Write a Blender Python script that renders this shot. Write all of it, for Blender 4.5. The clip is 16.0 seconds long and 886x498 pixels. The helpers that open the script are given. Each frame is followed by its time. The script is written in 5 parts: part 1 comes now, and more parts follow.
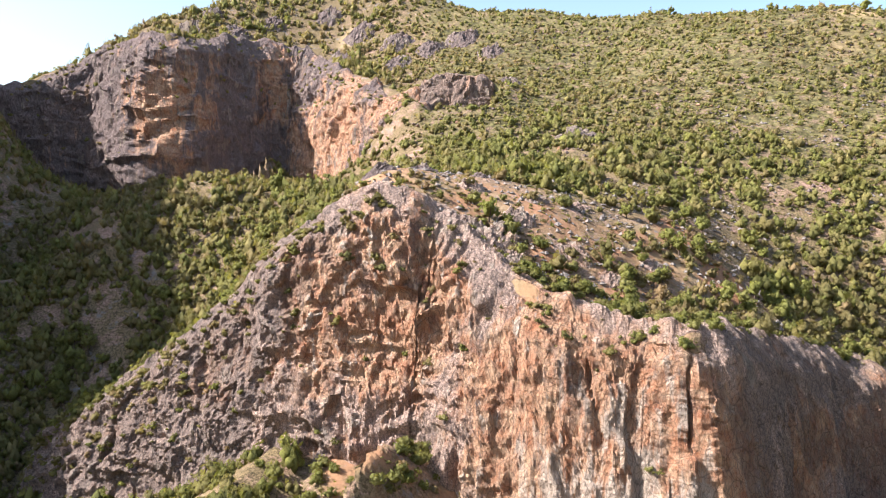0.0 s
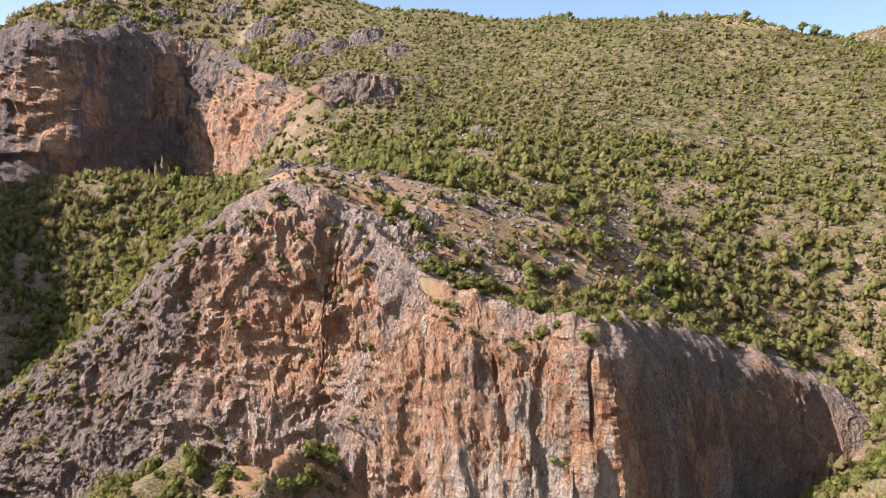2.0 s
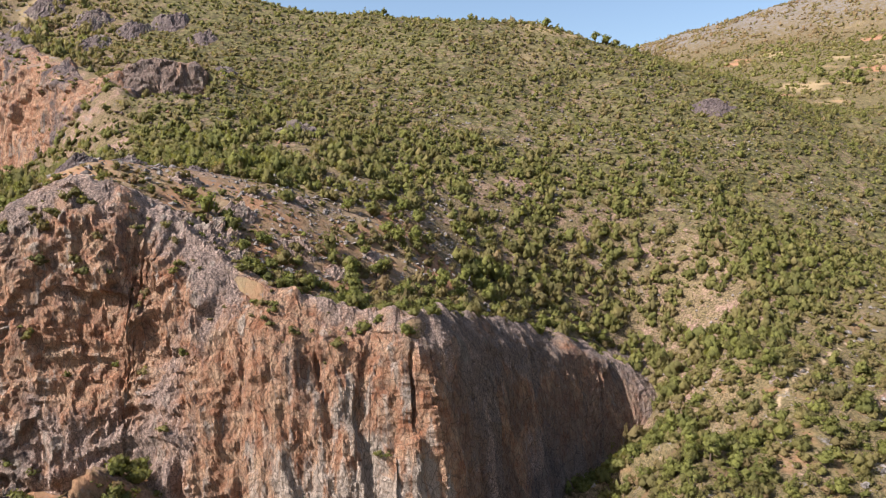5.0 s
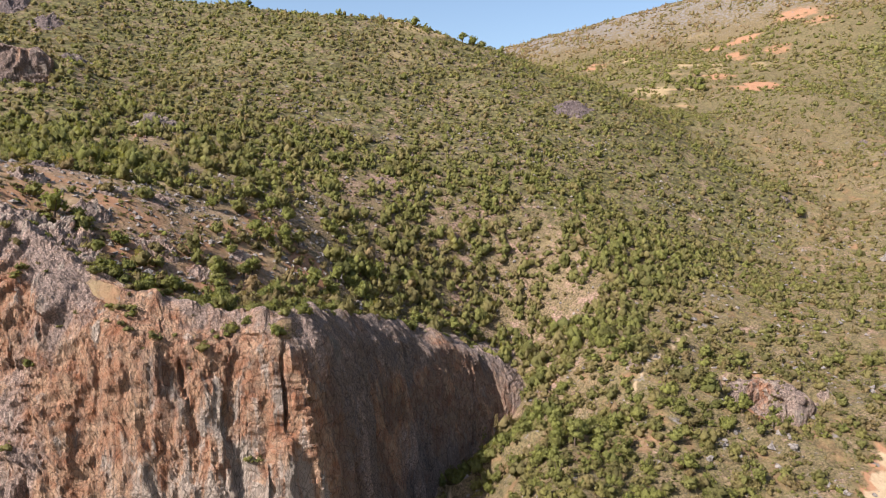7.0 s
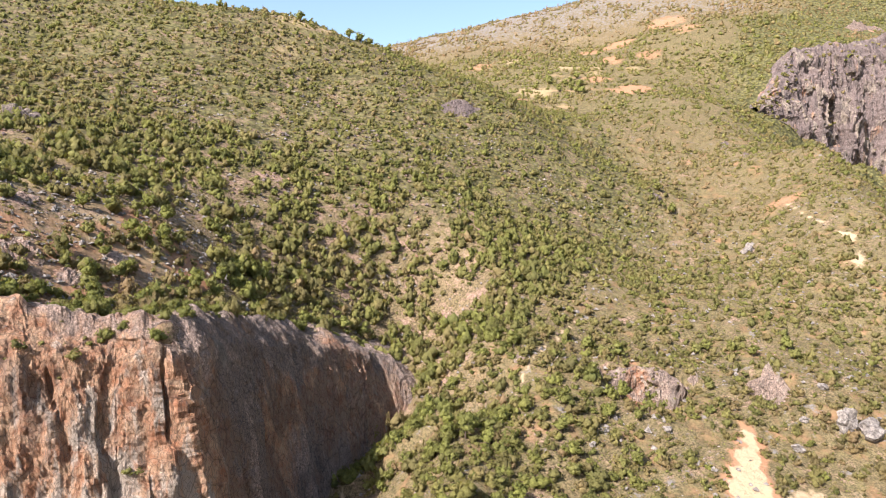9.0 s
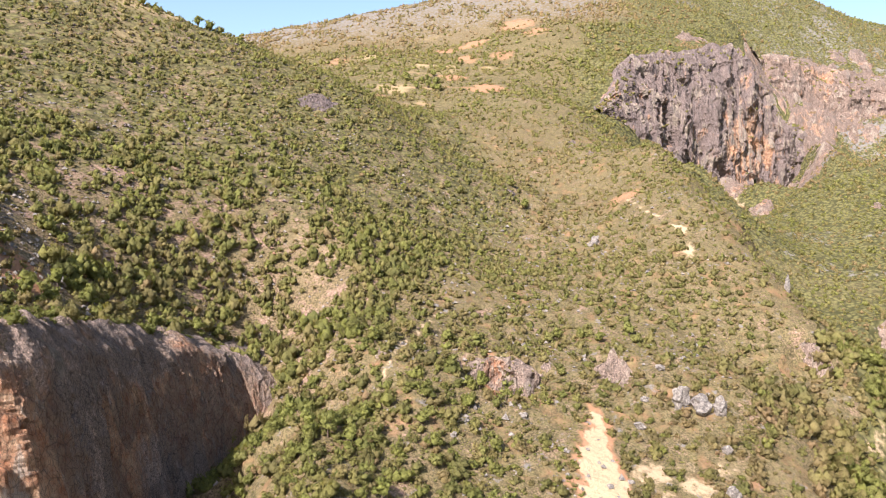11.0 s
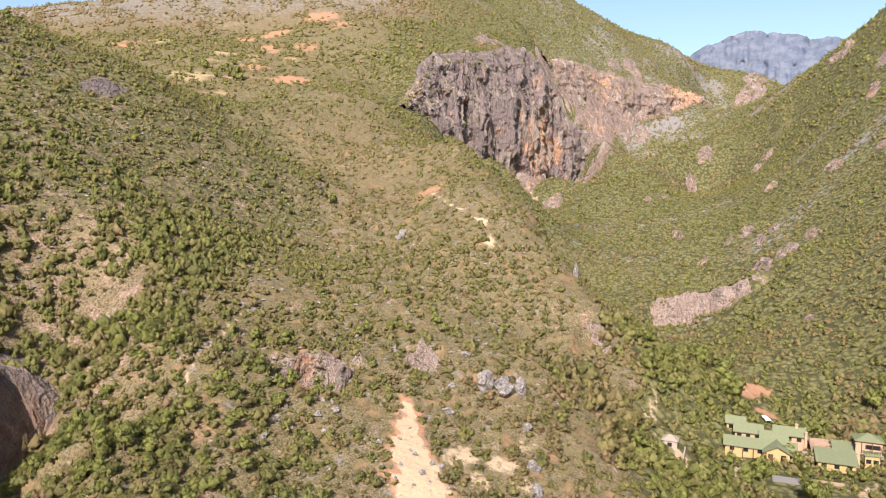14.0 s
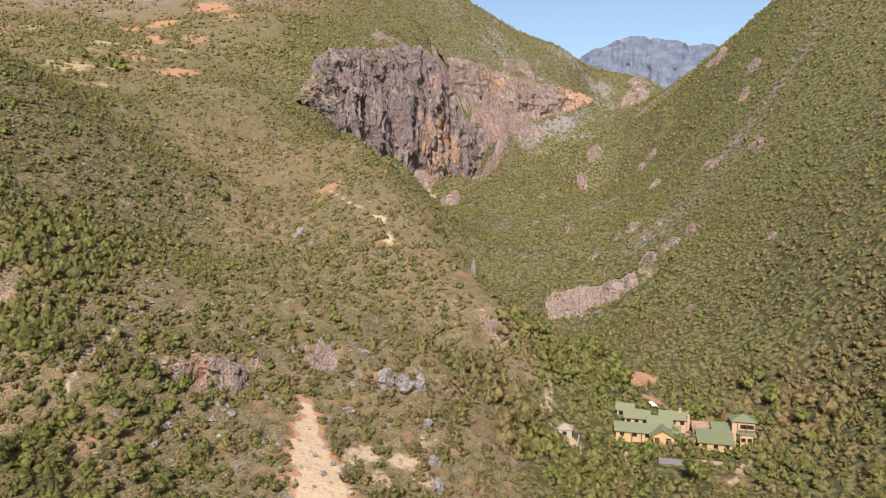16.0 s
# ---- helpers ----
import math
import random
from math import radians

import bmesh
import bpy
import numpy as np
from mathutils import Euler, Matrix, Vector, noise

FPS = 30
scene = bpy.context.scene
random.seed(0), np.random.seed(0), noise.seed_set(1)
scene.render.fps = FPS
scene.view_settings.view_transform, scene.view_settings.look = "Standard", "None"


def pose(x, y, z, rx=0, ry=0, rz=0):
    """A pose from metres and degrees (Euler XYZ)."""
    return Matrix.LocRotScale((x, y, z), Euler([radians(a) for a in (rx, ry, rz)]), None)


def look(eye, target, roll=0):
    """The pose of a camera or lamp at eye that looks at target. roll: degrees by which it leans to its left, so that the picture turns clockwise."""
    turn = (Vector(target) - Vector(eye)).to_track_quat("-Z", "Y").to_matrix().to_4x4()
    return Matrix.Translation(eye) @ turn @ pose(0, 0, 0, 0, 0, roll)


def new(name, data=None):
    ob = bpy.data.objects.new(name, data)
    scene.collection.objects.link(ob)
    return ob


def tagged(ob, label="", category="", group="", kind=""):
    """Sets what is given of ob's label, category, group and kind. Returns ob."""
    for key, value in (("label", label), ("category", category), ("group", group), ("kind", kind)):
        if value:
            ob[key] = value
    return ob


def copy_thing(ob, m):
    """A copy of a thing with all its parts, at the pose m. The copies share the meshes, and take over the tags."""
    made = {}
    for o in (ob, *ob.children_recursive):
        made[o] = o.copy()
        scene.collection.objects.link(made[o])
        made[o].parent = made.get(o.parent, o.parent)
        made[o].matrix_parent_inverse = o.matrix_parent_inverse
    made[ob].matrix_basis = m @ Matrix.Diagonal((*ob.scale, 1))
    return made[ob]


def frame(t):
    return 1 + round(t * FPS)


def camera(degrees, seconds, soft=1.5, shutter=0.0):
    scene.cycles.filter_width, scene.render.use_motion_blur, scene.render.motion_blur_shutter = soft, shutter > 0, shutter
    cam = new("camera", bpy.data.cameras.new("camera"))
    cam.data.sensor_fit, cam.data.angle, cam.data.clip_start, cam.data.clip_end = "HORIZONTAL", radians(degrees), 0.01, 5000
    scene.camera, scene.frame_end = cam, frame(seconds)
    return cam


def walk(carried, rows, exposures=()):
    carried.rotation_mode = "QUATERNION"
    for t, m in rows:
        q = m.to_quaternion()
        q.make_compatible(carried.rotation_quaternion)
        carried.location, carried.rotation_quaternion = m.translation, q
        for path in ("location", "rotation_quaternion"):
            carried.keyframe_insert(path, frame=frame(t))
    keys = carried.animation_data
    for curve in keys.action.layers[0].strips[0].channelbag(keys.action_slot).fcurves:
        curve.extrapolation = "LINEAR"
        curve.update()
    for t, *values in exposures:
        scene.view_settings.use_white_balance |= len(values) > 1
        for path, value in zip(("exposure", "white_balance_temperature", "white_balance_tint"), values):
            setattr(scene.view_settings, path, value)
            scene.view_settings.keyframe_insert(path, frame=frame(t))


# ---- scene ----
cam = camera(63.82, 16.0, soft=1.0)
PATH = [
    (0.0, pose(0, 0, 100, 86.244, -0.500, 0.033)),
    (0.5, pose(0, 0, 100, 86.236, -0.538, -1.184)),
    (1.0, pose(0, 0, 100, 86.240, -0.437, -3.380)),
    (1.5, pose(0, 0, 100, 86.241, -0.387, -5.427)),
    (2.0, pose(0, 0, 100, 86.210, -0.338, -7.497)),
    (2.5, pose(0, 0, 100, 86.159, -0.289, -10.330)),
    (3.0, pose(0, 0, 100, 86.129, -0.255, -12.876)),
    (3.5, pose(0, 0, 100, 86.079, -0.205, -15.269)),
    (4.0, pose(0, 0, 100, 86.027, -0.164, -17.426)),
    (6.5, pose(0, 0, 100, 85.770, -0.135, -29.635)),
    (7.0, pose(0, 0, 100, 85.733, -0.122, -32.296)),
    (7.5, pose(0, 0, 100, 85.697, -0.044, -34.627)),
    (8.0, pose(0, 0, 100, 85.682, -0.073, -36.498)),
    (8.5, pose(0, 0, 100, 85.626, -0.055, -38.891)),
    (9.0, pose(0, 0, 100, 85.563, -0.093, -41.186)),
    (11.5, pose(0, 0, 100, 85.180, -0.185, -55.706)),
    (12.0, pose(0, 0, 100, 85.113, -0.192, -58.790)),
    (12.5, pose(0, 0, 100, 85.030, -0.235, -61.000)),
    (13.0, pose(0, 0, 100, 84.934, -0.324, -63.531)),
    (13.5, pose(0, 0, 100, 84.893, -0.311, -65.843)),
    (14.0, pose(0, 0, 100, 84.843, -0.361, -67.771)),
    (14.5, pose(0, 0, 100, 84.794, -0.462, -69.972)),
    (15.0, pose(0, 0, 100, 84.760, -0.479, -72.791)),
    (15.5, pose(0, 0, 100, 84.735, -0.468, -74.641)),
    (16.0, pose(0, 0, 100, 84.697, -0.452, -75.918)),
]
EXPOSURES = [(0, 1.42), (2, 0.97), (4, 0.68), (7, 0.69), (9, 1.13), (12.5, 0.98), (14.5, 0.72), (16, 0.44)]
walk(cam, PATH, EXPOSURES)

# ---------------------------------------------------------------- light
SUN_AZ, SUN_EL = -95.0, 41.0          # degrees: azimuth to the right of +y, height
world = bpy.data.worlds.new("world")
scene.world = world
world.use_nodes = True
wn = world.node_tree
sky = wn.nodes.new("ShaderNodeTexSky")
sky.sky_type, sky.sun_disc = "NISHITA", False
sky.sun_elevation, sky.sun_rotation = radians(SUN_EL), radians(SUN_AZ)
sky.air_density, sky.dust_density, sky.ozone_density, sky.altitude = 1.0, 2.5, 1.2, 400
background = wn.nodes["Background"]
background.inputs["Strength"].default_value = 0.125
wn.links.new(sky.outputs["Color"], background.inputs["Color"])
sun_data = bpy.data.lights.new("sun", "SUN")
sun_data.energy, sun_data.angle, sun_data.color = 5.0, radians(0.55), (1.0, 0.95, 0.955)
sun = new("sun", sun_data)
s_az, s_el = radians(SUN_AZ), radians(SUN_EL)
SUN_DIR = Vector((math.sin(s_az) * math.cos(s_el), math.cos(s_az) * math.cos(s_el), math.sin(s_el)))
sun.matrix_world = look(SUN_DIR * 900, (0, 0, 0))

# ---------------------------------------------------------------- node helpers
class Mat:
    """A small builder of node materials."""
    def __init__(self, name, rough=0.9, spec=0.2):
        self.m = bpy.data.materials.new(name)
        self.m.use_nodes = True
        self.t = self.m.node_tree
        self.b = self.t.nodes["Principled BSDF"]
        self.b.inputs["Roughness"].default_value = rough
        self.b.inputs["Specular IOR Level"].default_value = spec
        self.co = self.t.nodes.new("ShaderNodeNewGeometry").outputs["Position"]

    def put(self, socket, value):
        if isinstance(value, (int, float)):
            socket.default_value = value
        elif isinstance(value, (tuple, list)):
            socket.default_value = (*value, 1.0) if len(value) == 3 and socket.type == "RGBA" else value
        else:
            self.t.links.new(value, socket)

    def mapped(self, scale):
        n = self.t.nodes.new("ShaderNodeVectorMath")
        n.operation = "MULTIPLY"
        self.put(n.inputs[0], self.co)
        n.inputs[1].default_value = scale
        return n.outputs[0]

    def noise(self, scale, detail=5.0, rough=0.6, stretch=(1, 1, 1), distort=0.0):
        n = self.t.nodes.new("ShaderNodeTexNoise")
        self.put(n.inputs["Vector"], self.mapped(stretch))
        n.inputs["Scale"].default_value, n.inputs["Detail"].default_value = scale, detail
        n.inputs["Roughness"].default_value, n.inputs["Distortion"].default_value = rough, distort
        return n.outputs["Fac"]

    def cells(self, scale, stretch=(1, 1, 1), feature="F1"):
        n = self.t.nodes.new("ShaderNodeTexVoronoi")
        n.feature = feature
        self.put(n.inputs["Vector"], self.mapped(stretch))
        n.inputs["Scale"].default_value = scale
        return n.outputs["Distance"]

    def ramp(self, fac, lo, hi, a=0.0, b=1.0):
        n = self.t.nodes.new("ShaderNodeMapRange")
        n.interpolation_type = "SMOOTHSTEP"
        self.put(n.inputs["Value"], fac)
        n.inputs["From Min"].default_value, n.inputs["From Max"].default_value = lo, hi
        n.inputs["To Min"].default_value, n.inputs["To Max"].default_value = a, b
        return n.outputs["Result"]

    def mix(self, fac, a, b, mode="MIX"):
        n = self.t.nodes.new("ShaderNodeMix")
        n.data_type, n.blend_type = "RGBA", mode
        self.put(n.inputs["Factor"], fac)
        self.put(n.inputs["A"], a)
        self.put(n.inputs["B"], b)
        return next(o for o in n.outputs if o.type == "RGBA")

    def math(self, op, a, b=0.0):
        n = self.t.nodes.new("ShaderNodeMath")
        n.operation = op
        self.put(n.inputs[0], a)
        self.put(n.inputs[1], b)
        return n.outputs[0]

    def attr(self, name):
        n = self.t.nodes.new("ShaderNodeAttribute")
        n.attribute_name = name
        return n.outputs["Fac"]

    def island(self):
        return self.t.nodes.new("ShaderNodeNewGeometry").outputs["Random Per Island"]

    def each(self):
        return self.t.nodes.new("ShaderNodeObjectInfo").outputs["Random"]

    def bump(self, height, strength, distance):
        n = self.t.nodes.new("ShaderNodeBump")
        self.put(n.inputs["Height"], height)
        n.inputs["Strength"].default_value, n.inputs["Distance"].default_value = strength, distance
        self.t.links.new(n.outputs["Normal"], self.b.inputs["Normal"])

    def color(self, c):
        self.put(self.b.inputs["Base Color"], c)
        return self.m


def rgb(h):
    """Linear colour from sRGB 0..255 values."""
    return tuple(((v / 255 + 0.055) / 1.055) ** 2.4 if v > 10 else v / 255 / 12.92 for v in h)


def rock_material(name, warm, grey_mix, tone=(1, 1, 1), chalk=1.0):
    """Weathered limestone: grey crust, orange and ochre fresh faces, dark water streaks."""
    m = Mat(name, 0.92, 0.15)
    fine = m.noise(1.4, 8, 0.7)
    blotch = m.noise(0.09, 6, 0.62, (1, 1, 0.6), 0.6)
    streak = m.noise(0.5, 6, 0.6, (1, 1, 0.07), 0.4)
    thin = m.noise(1.6, 5, 0.6, (1, 1, 0.05), 0.2)
    speck = m.ramp(m.noise(2.6, 9, 0.85), 0.42, 0.58)
    grey = m.mix(m.math("ADD", m.math("MULTIPLY", speck, 0.65), m.math("MULTIPLY", m.noise(0.35, 6, 0.7, (1, 1, 0.6)), 0.4)), (0.085, 0.07, 0.062), (0.36, 0.3, 0.26))
    grey = m.mix(1.0, grey, tone, "MULTIPLY")
    ochre = m.mix(m.ramp(m.noise(0.3, 7, 0.75), 0.3, 0.7), (0.47, 0.2, 0.105), (0.72, 0.48, 0.31))
    warmth = m.math("ADD", blotch, m.math("MULTIPLY", m.attr("warm"), warm))
    c = m.mix(m.ramp(m.math('ADD', warmth, m.math('MULTIPLY', m.math('SUBTRACT', streak, 0.5), 0.5)), grey_mix, grey_mix + 0.2), grey, ochre)
    pale = m.ramp(m.math("ADD", streak, m.math("MULTIPLY", m.attr("pale"), 0.3)), 0.58, 0.76)
    c = m.mix(pale, c, (0.6 * chalk, 0.475 * chalk, 0.375 * chalk))
    # dark varnish blotches, plus painted shade from the near cliff's mask
    varnish_shade = m.math("ADD", m.noise(0.11, 6, 0.62, (1, 1, 0.55), 0.8), m.math("MULTIPLY", m.attr("stain_shade"), 0.3))
    c = m.mix(m.ramp(varnish_shade, 0.54, 0.67, 0.0, 0.5), c, m.mix(fine, (0.06, 0.05, 0.046), (0.24, 0.2, 0.18)))
    c = m.mix(m.ramp(m.noise(0.22, 5, 0.65, (1, 1, 0.3), 0.5), 0.52, 0.66, 0.0, 0.4), c, m.mix(speck, (0.07, 0.06, 0.058), (0.2, 0.175, 0.16)))
    c = m.mix(m.ramp(thin, 0.56, 0.7, 0.0, 0.42), c, (0.11, 0.10, 0.105))
    c = m.mix(m.ramp(m.cells(0.35, (1, 1, 0.6), "DISTANCE_TO_EDGE"), 0.0, 0.05, 0.35, 0.0), c, (0.06, 0.048, 0.04))
    c = m.mix(m.ramp(m.noise(1.1, 8, 0.78, (1, 1, 0.55)), 0.56, 0.7, 0.0, 0.38), c, (0.06, 0.05, 0.045))
    c = m.mix(m.ramp(m.cells(1.15, (1.2, 1.2, 0.5), "DISTANCE_TO_EDGE"), 0.0, 0.07, 0.4, 0.0), c, (0.05, 0.042, 0.036))
    c = m.mix(m.ramp(m.noise(4.5, 6, 0.8), 0.6, 0.72, 0.0, 0.4), c, (0.6, 0.5, 0.42))
    facets = m.math("ADD", m.cells(0.75, (1, 1, 0.55)), m.math("MULTIPLY", m.cells(2.1, (1, 1, 0.7)), 0.5))
    m.bump(m.math("ADD", m.math("MULTIPLY", m.noise(2.6, 10, 0.8), 1.3), m.math("ADD", facets, m.noise(0.5, 6, 0.65, (1, 1, 0.3)))), 1.0, 1.1)
    return m.color(c)


def ground_material():
    """Dry stony soil with straw-coloured grass, low herbs, bare earth and loose stone."""
    m = Mat("dry_hillside", 0.95, 0.1)
    fine = m.noise(1.1, 8, 0.7)
    mid = m.noise(0.12, 6, 0.65)
    wide = m.noise(0.02, 4, 0.55)
    crumb = m.ramp(m.noise(1.7, 7, 0.8), 0.38, 0.62)
    soil = m.mix(crumb, (0.17, 0.1, 0.072), (0.42, 0.275, 0.21))
    herb = m.mix(crumb, (0.06, 0.048, 0.025), (0.26, 0.19, 0.102))
    grass = m.mix(fine, (0.25, 0.175, 0.09), (0.42, 0.315, 0.175))
    red = m.mix(fine, (0.26, 0.125, 0.065), (0.43, 0.24, 0.14))
    pale = m.mix(fine, (0.35, 0.235, 0.135), (0.54, 0.41, 0.265))
    stone = m.mix(m.noise(2.0, 6, 0.7), (0.11, 0.097, 0.09), (0.28, 0.25, 0.225))
    patchy = m.math("ADD", m.math("MULTIPLY", mid, 0.5), m.math("MULTIPLY", m.noise(0.75, 7, 0.8), 0.5))
    c = m.mix(m.ramp(m.math("ADD", patchy, m.math("MULTIPLY", m.attr("herb"), 0.3)), 0.52, 0.64), soil, herb)
    c = m.mix(m.ramp(m.math("ADD", m.attr("lush"), m.math("MULTIPLY", m.math("SUBTRACT", patchy, 0.5), 1.2)), 0.35, 0.75), c, m.mix(m.ramp(m.math("ADD", m.math("MULTIPLY", m.cells(0.42), 0.7), m.math("MULTIPLY", fine, 0.45)), 0.35, 0.75), (0.165, 0.148, 0.06), (0.06, 0.056, 0.024)))
    c = m.mix(m.ramp(m.math("ADD", wide, m.math("MULTIPLY", m.attr("dry"), 0.5)), 0.62, 0.9), c, grass)
    c = m.mix(m.ramp(m.math("ADD", mid, m.math("MULTIPLY", m.attr("red"), 0.55)), 0.68, 1.0), c, red)
    c = m.mix(m.ramp(m.math("ADD", m.noise(0.35, 6, 0.7), m.math("MULTIPLY", m.attr("pale"), 0.5)), 0.72, 1.0), c, pale)
    c = m.mix(m.ramp(m.math("ADD", m.noise(0.25, 7, 0.7), m.math("MULTIPLY", m.attr("stone"), 0.5)), 0.66, 0.76), c, stone)
    m.bump(m.math("ADD", fine, m.math("MULTIPLY", m.noise(0.3, 5, 0.6), 2.0)), 0.8, 0.5)
    return m.color(c)


def leaf_material(name, dark, light, dry):
    """Foliage: each tuft differs, each bush has its own tint, and the outer sprays have ragged gaps."""
    m = Mat(name, 0.75, 0.12)
    fleck = m.noise(2.6, 5, 0.75)
    blend = m.math("ADD", m.math("MULTIPLY", m.island(), 0.5), m.math("MULTIPLY", m.ramp(fleck, 0.36, 0.66), 0.5))
    c = m.mix(blend, dark, light)
    c = m.mix(m.attr("tint"), c, dry)
    c = m.mix(m.math("MULTIPLY", m.attr("deep"), 0.6), c, (0.065, 0.075, 0.026))
    c = m.mix(m.math("MULTIPLY", m.each(), 0.3), c, (0.21, 0.2, 0.065))
    gaps = m.math("ADD", m.noise(2.8, 5, 0.75), m.attr("core"))
    m.bump(fleck, 1.0, 0.55)
    m.color(c)
    glow = m.t.nodes.new("ShaderNodeBsdfTranslucent")
    m.put(glow.inputs["Color"], m.mix(1.0, c, (1.3, 1.3, 0.75), "MULTIPLY"))
    clear = m.t.nodes.new("ShaderNodeBsdfTransparent")
    leaf, cut = m.t.nodes.new("ShaderNodeMixShader"), m.t.nodes.new("ShaderNodeMixShader")
    m.put(leaf.inputs[0], m.math("SUBTRACT", 0.35, m.math("MULTIPLY", m.attr("core"), 0.2)))
    m.put(leaf.inputs[1], m.b.outputs[0])
    m.put(leaf.inputs[2], glow.outputs[0])
    m.put(cut.inputs[0], m.ramp(gaps, 0.46, 0.5))
    m.put(cut.inputs[1], clear.outputs[0])
    m.put(cut.inputs[2], leaf.outputs[0])
    m.put(m.t.nodes["Material Output"].inputs["Surface"], cut.outputs[0])
    return m.m


ROCK = rock_material("limestone", 0.65, 0.57, (2.4, 2.06, 1.88), 1.05)
ROCK_DARK = rock_material("limestone_dark", 0.62, 0.60, (1.1, 0.99, 1.02), 0.66)
GROUND = ground_material()
SHRUB = leaf_material("shrub_leaves", (0.115, 0.115, 0.036), (0.31, 0.305, 0.075), (0.32, 0.205, 0.115))
PINE = leaf_material("tree_leaves", (0.125, 0.135, 0.04), (0.36, 0.36, 0.09), (0.3, 0.225, 0.12))
ROCK_CRAG = rock_material("limestone_crag", 0.6, 0.6, (1.95, 1.7, 1.55), 0.9)
ROCK_FAR = rock_material("limestone_pale", 0.5, 0.56, (1.35, 1.15, 1.05), 0.75)
PALE_M = Mat("limestone_boulder", 0.9, 0.15)
PALE_M.bump(PALE_M.noise(2.2, 8, 0.75), 1.0, 0.4)
ROCK_PALE = PALE_M.color(PALE_M.mix(PALE_M.ramp(PALE_M.noise(1.5, 8, 0.75), 0.36, 0.66), (0.13, 0.112, 0.1), (0.37, 0.32, 0.275)))
BARK = Mat("bark", 0.9).color((0.12, 0.085, 0.06))

# ---------------------------------------------------------------- fast noise
RNG = np.random.default_rng(7)


def lattice(ix, iy, iz, seed):
    h = (ix.astype(np.int64) * 374761393 + iy.astype(np.int64) * 668265263 + iz.astype(np.int64) * 2147483647 + seed * 974711) & 0xFFFFFFFF
    h = ((h ^ (h >> 13)) * 1274126177) & 0xFFFFFFFF
    h = ((h ^ (h >> 16)) * 2246822519) & 0xFFFFFFFF
    return ((h ^ (h >> 15)) & 0xFFFF) / 65535.0


def value_noise(x, y, z, seed=0):
    ix, iy, iz = np.floor(x), np.floor(y), np.floor(z)
    fx, fy, fz = x - ix, y - iy, z - iz
    fx, fy, fz = (q * q * (3 - 2 * q) for q in (fx, fy, fz))
    out = 0
    for dx in (0, 1):
        for dy in (0, 1):
            for dz in (0, 1):
                w = (fx if dx else 1 - fx) * (fy if dy else 1 - fy) * (fz if dz else 1 - fz)
                out = out + w * lattice(ix + dx, iy + dy, iz + dz, seed)
    return out * 2 - 1


def fbm(x, y, z=0.0, octaves=4, gain=0.5, seed=0, ridged=False):
    x, y = np.asarray(x, float), np.asarray(y, float)
    z = np.zeros_like(x) + z
    total, amp, norm = 0, 1.0, 0.0
    for o in range(octaves):
        n = value_noise(x, y, z, seed + o)
        total = total + amp * (1 - 2 * np.abs(n) if ridged else n)
        norm += amp
        amp *= gain
        x, y, z = x * 2.03 + 11.3, y * 2.03 - 7.1, z * 2.03 + 3.7
    return total / norm


def blocks(x, y, z, seed=0, tilt=0.6):
    """Fractured blocks: each cell stands out by its own amount and leans its own way."""
    shape = x.shape
    x, y, z = x.ravel(), y.ravel(), z.ravel()
    ix, iy, iz = np.floor(x), np.floor(y), np.floor(z)
    best, out = np.full(len(x), 1e9), np.zeros(len(x))
    for dx in (-1, 0, 1):
        for dy in (-1, 0, 1):
            for dz in (-1, 0, 1):
                cx, cy, cz = ix + dx, iy + dy, iz + dz
                px = x - cx - lattice(cx, cy, cz, seed)
                py = y - cy - lattice(cx, cy, cz, seed + 1)
                pz = z - cz - lattice(cx, cy, cz, seed + 2)
                d = px * px + py * py + pz * pz
                near = d < best
                best = np.where(near, d, best)
                lean = px * (lattice(cx, cy, cz, seed + 3) - 0.5) + py * (lattice(cx, cy, cz, seed + 4) - 0.5) + pz * (lattice(cx, cy, cz, seed + 5) - 0.5)
                out = np.where(near, lattice(cx, cy, cz, seed + 6) - 0.5 + 2 * tilt * lean, out)
    return out.reshape(shape)


def smooth(lo, hi, v):
    q = np.clip((v - lo) / (hi - lo), 0, 1)
    return q * q * (3 - 2 * q)


# ---------------------------------------------------------------- the lie of the land (metres)
MAIN_RIDGE = [(-262.5, 425.5, 167.1), (-207.2, 433, 188.9), (-164.6, 424.2, 203.7), (-134.9, 471.1, 228.1), (-87.3, 492.3, 240), (-25.1, 474.3, 239.7), (48, 432.3, 212.5), (111.4, 394.6, 202.3), (167.2, 368.9, 199.9), (202.6, 350.7, 195.3), (204.4, 349.7, 194.9), (241.6, 331.2, 183.5)]
RIDGE_BACK = [(-320.3, 519.1, 132.1), (-204.4, 526.8, 168.7), (-106.5, 600.6, 205), (60.1, 541.6, 177.5), (212.6, 469.1, 164.9), (259.9, 444.7, 159.9)]
MAIN_SLOPE = [(65, 226.9, 110.2), (131.1, 233.8, 111.4), (189.8, 216.6, 111.6), (48.1, 257.6, 123.5), (63.9, 170.4, 86.3), (132.9, 199.9, 83), (168.5, 179.2, 84), (178.9, 295, 153.4), (72.6, 357.7, 166.6), (229.9, 257.3, 142.8), (150.4, 174, 66.3), (273.2, 278.3, 158.8), (274.1, 233.4, 131.8), (112.5, 207.4, 90.1), (202.1, 208, 103.9), (142.2, 190.8, 74.9)]
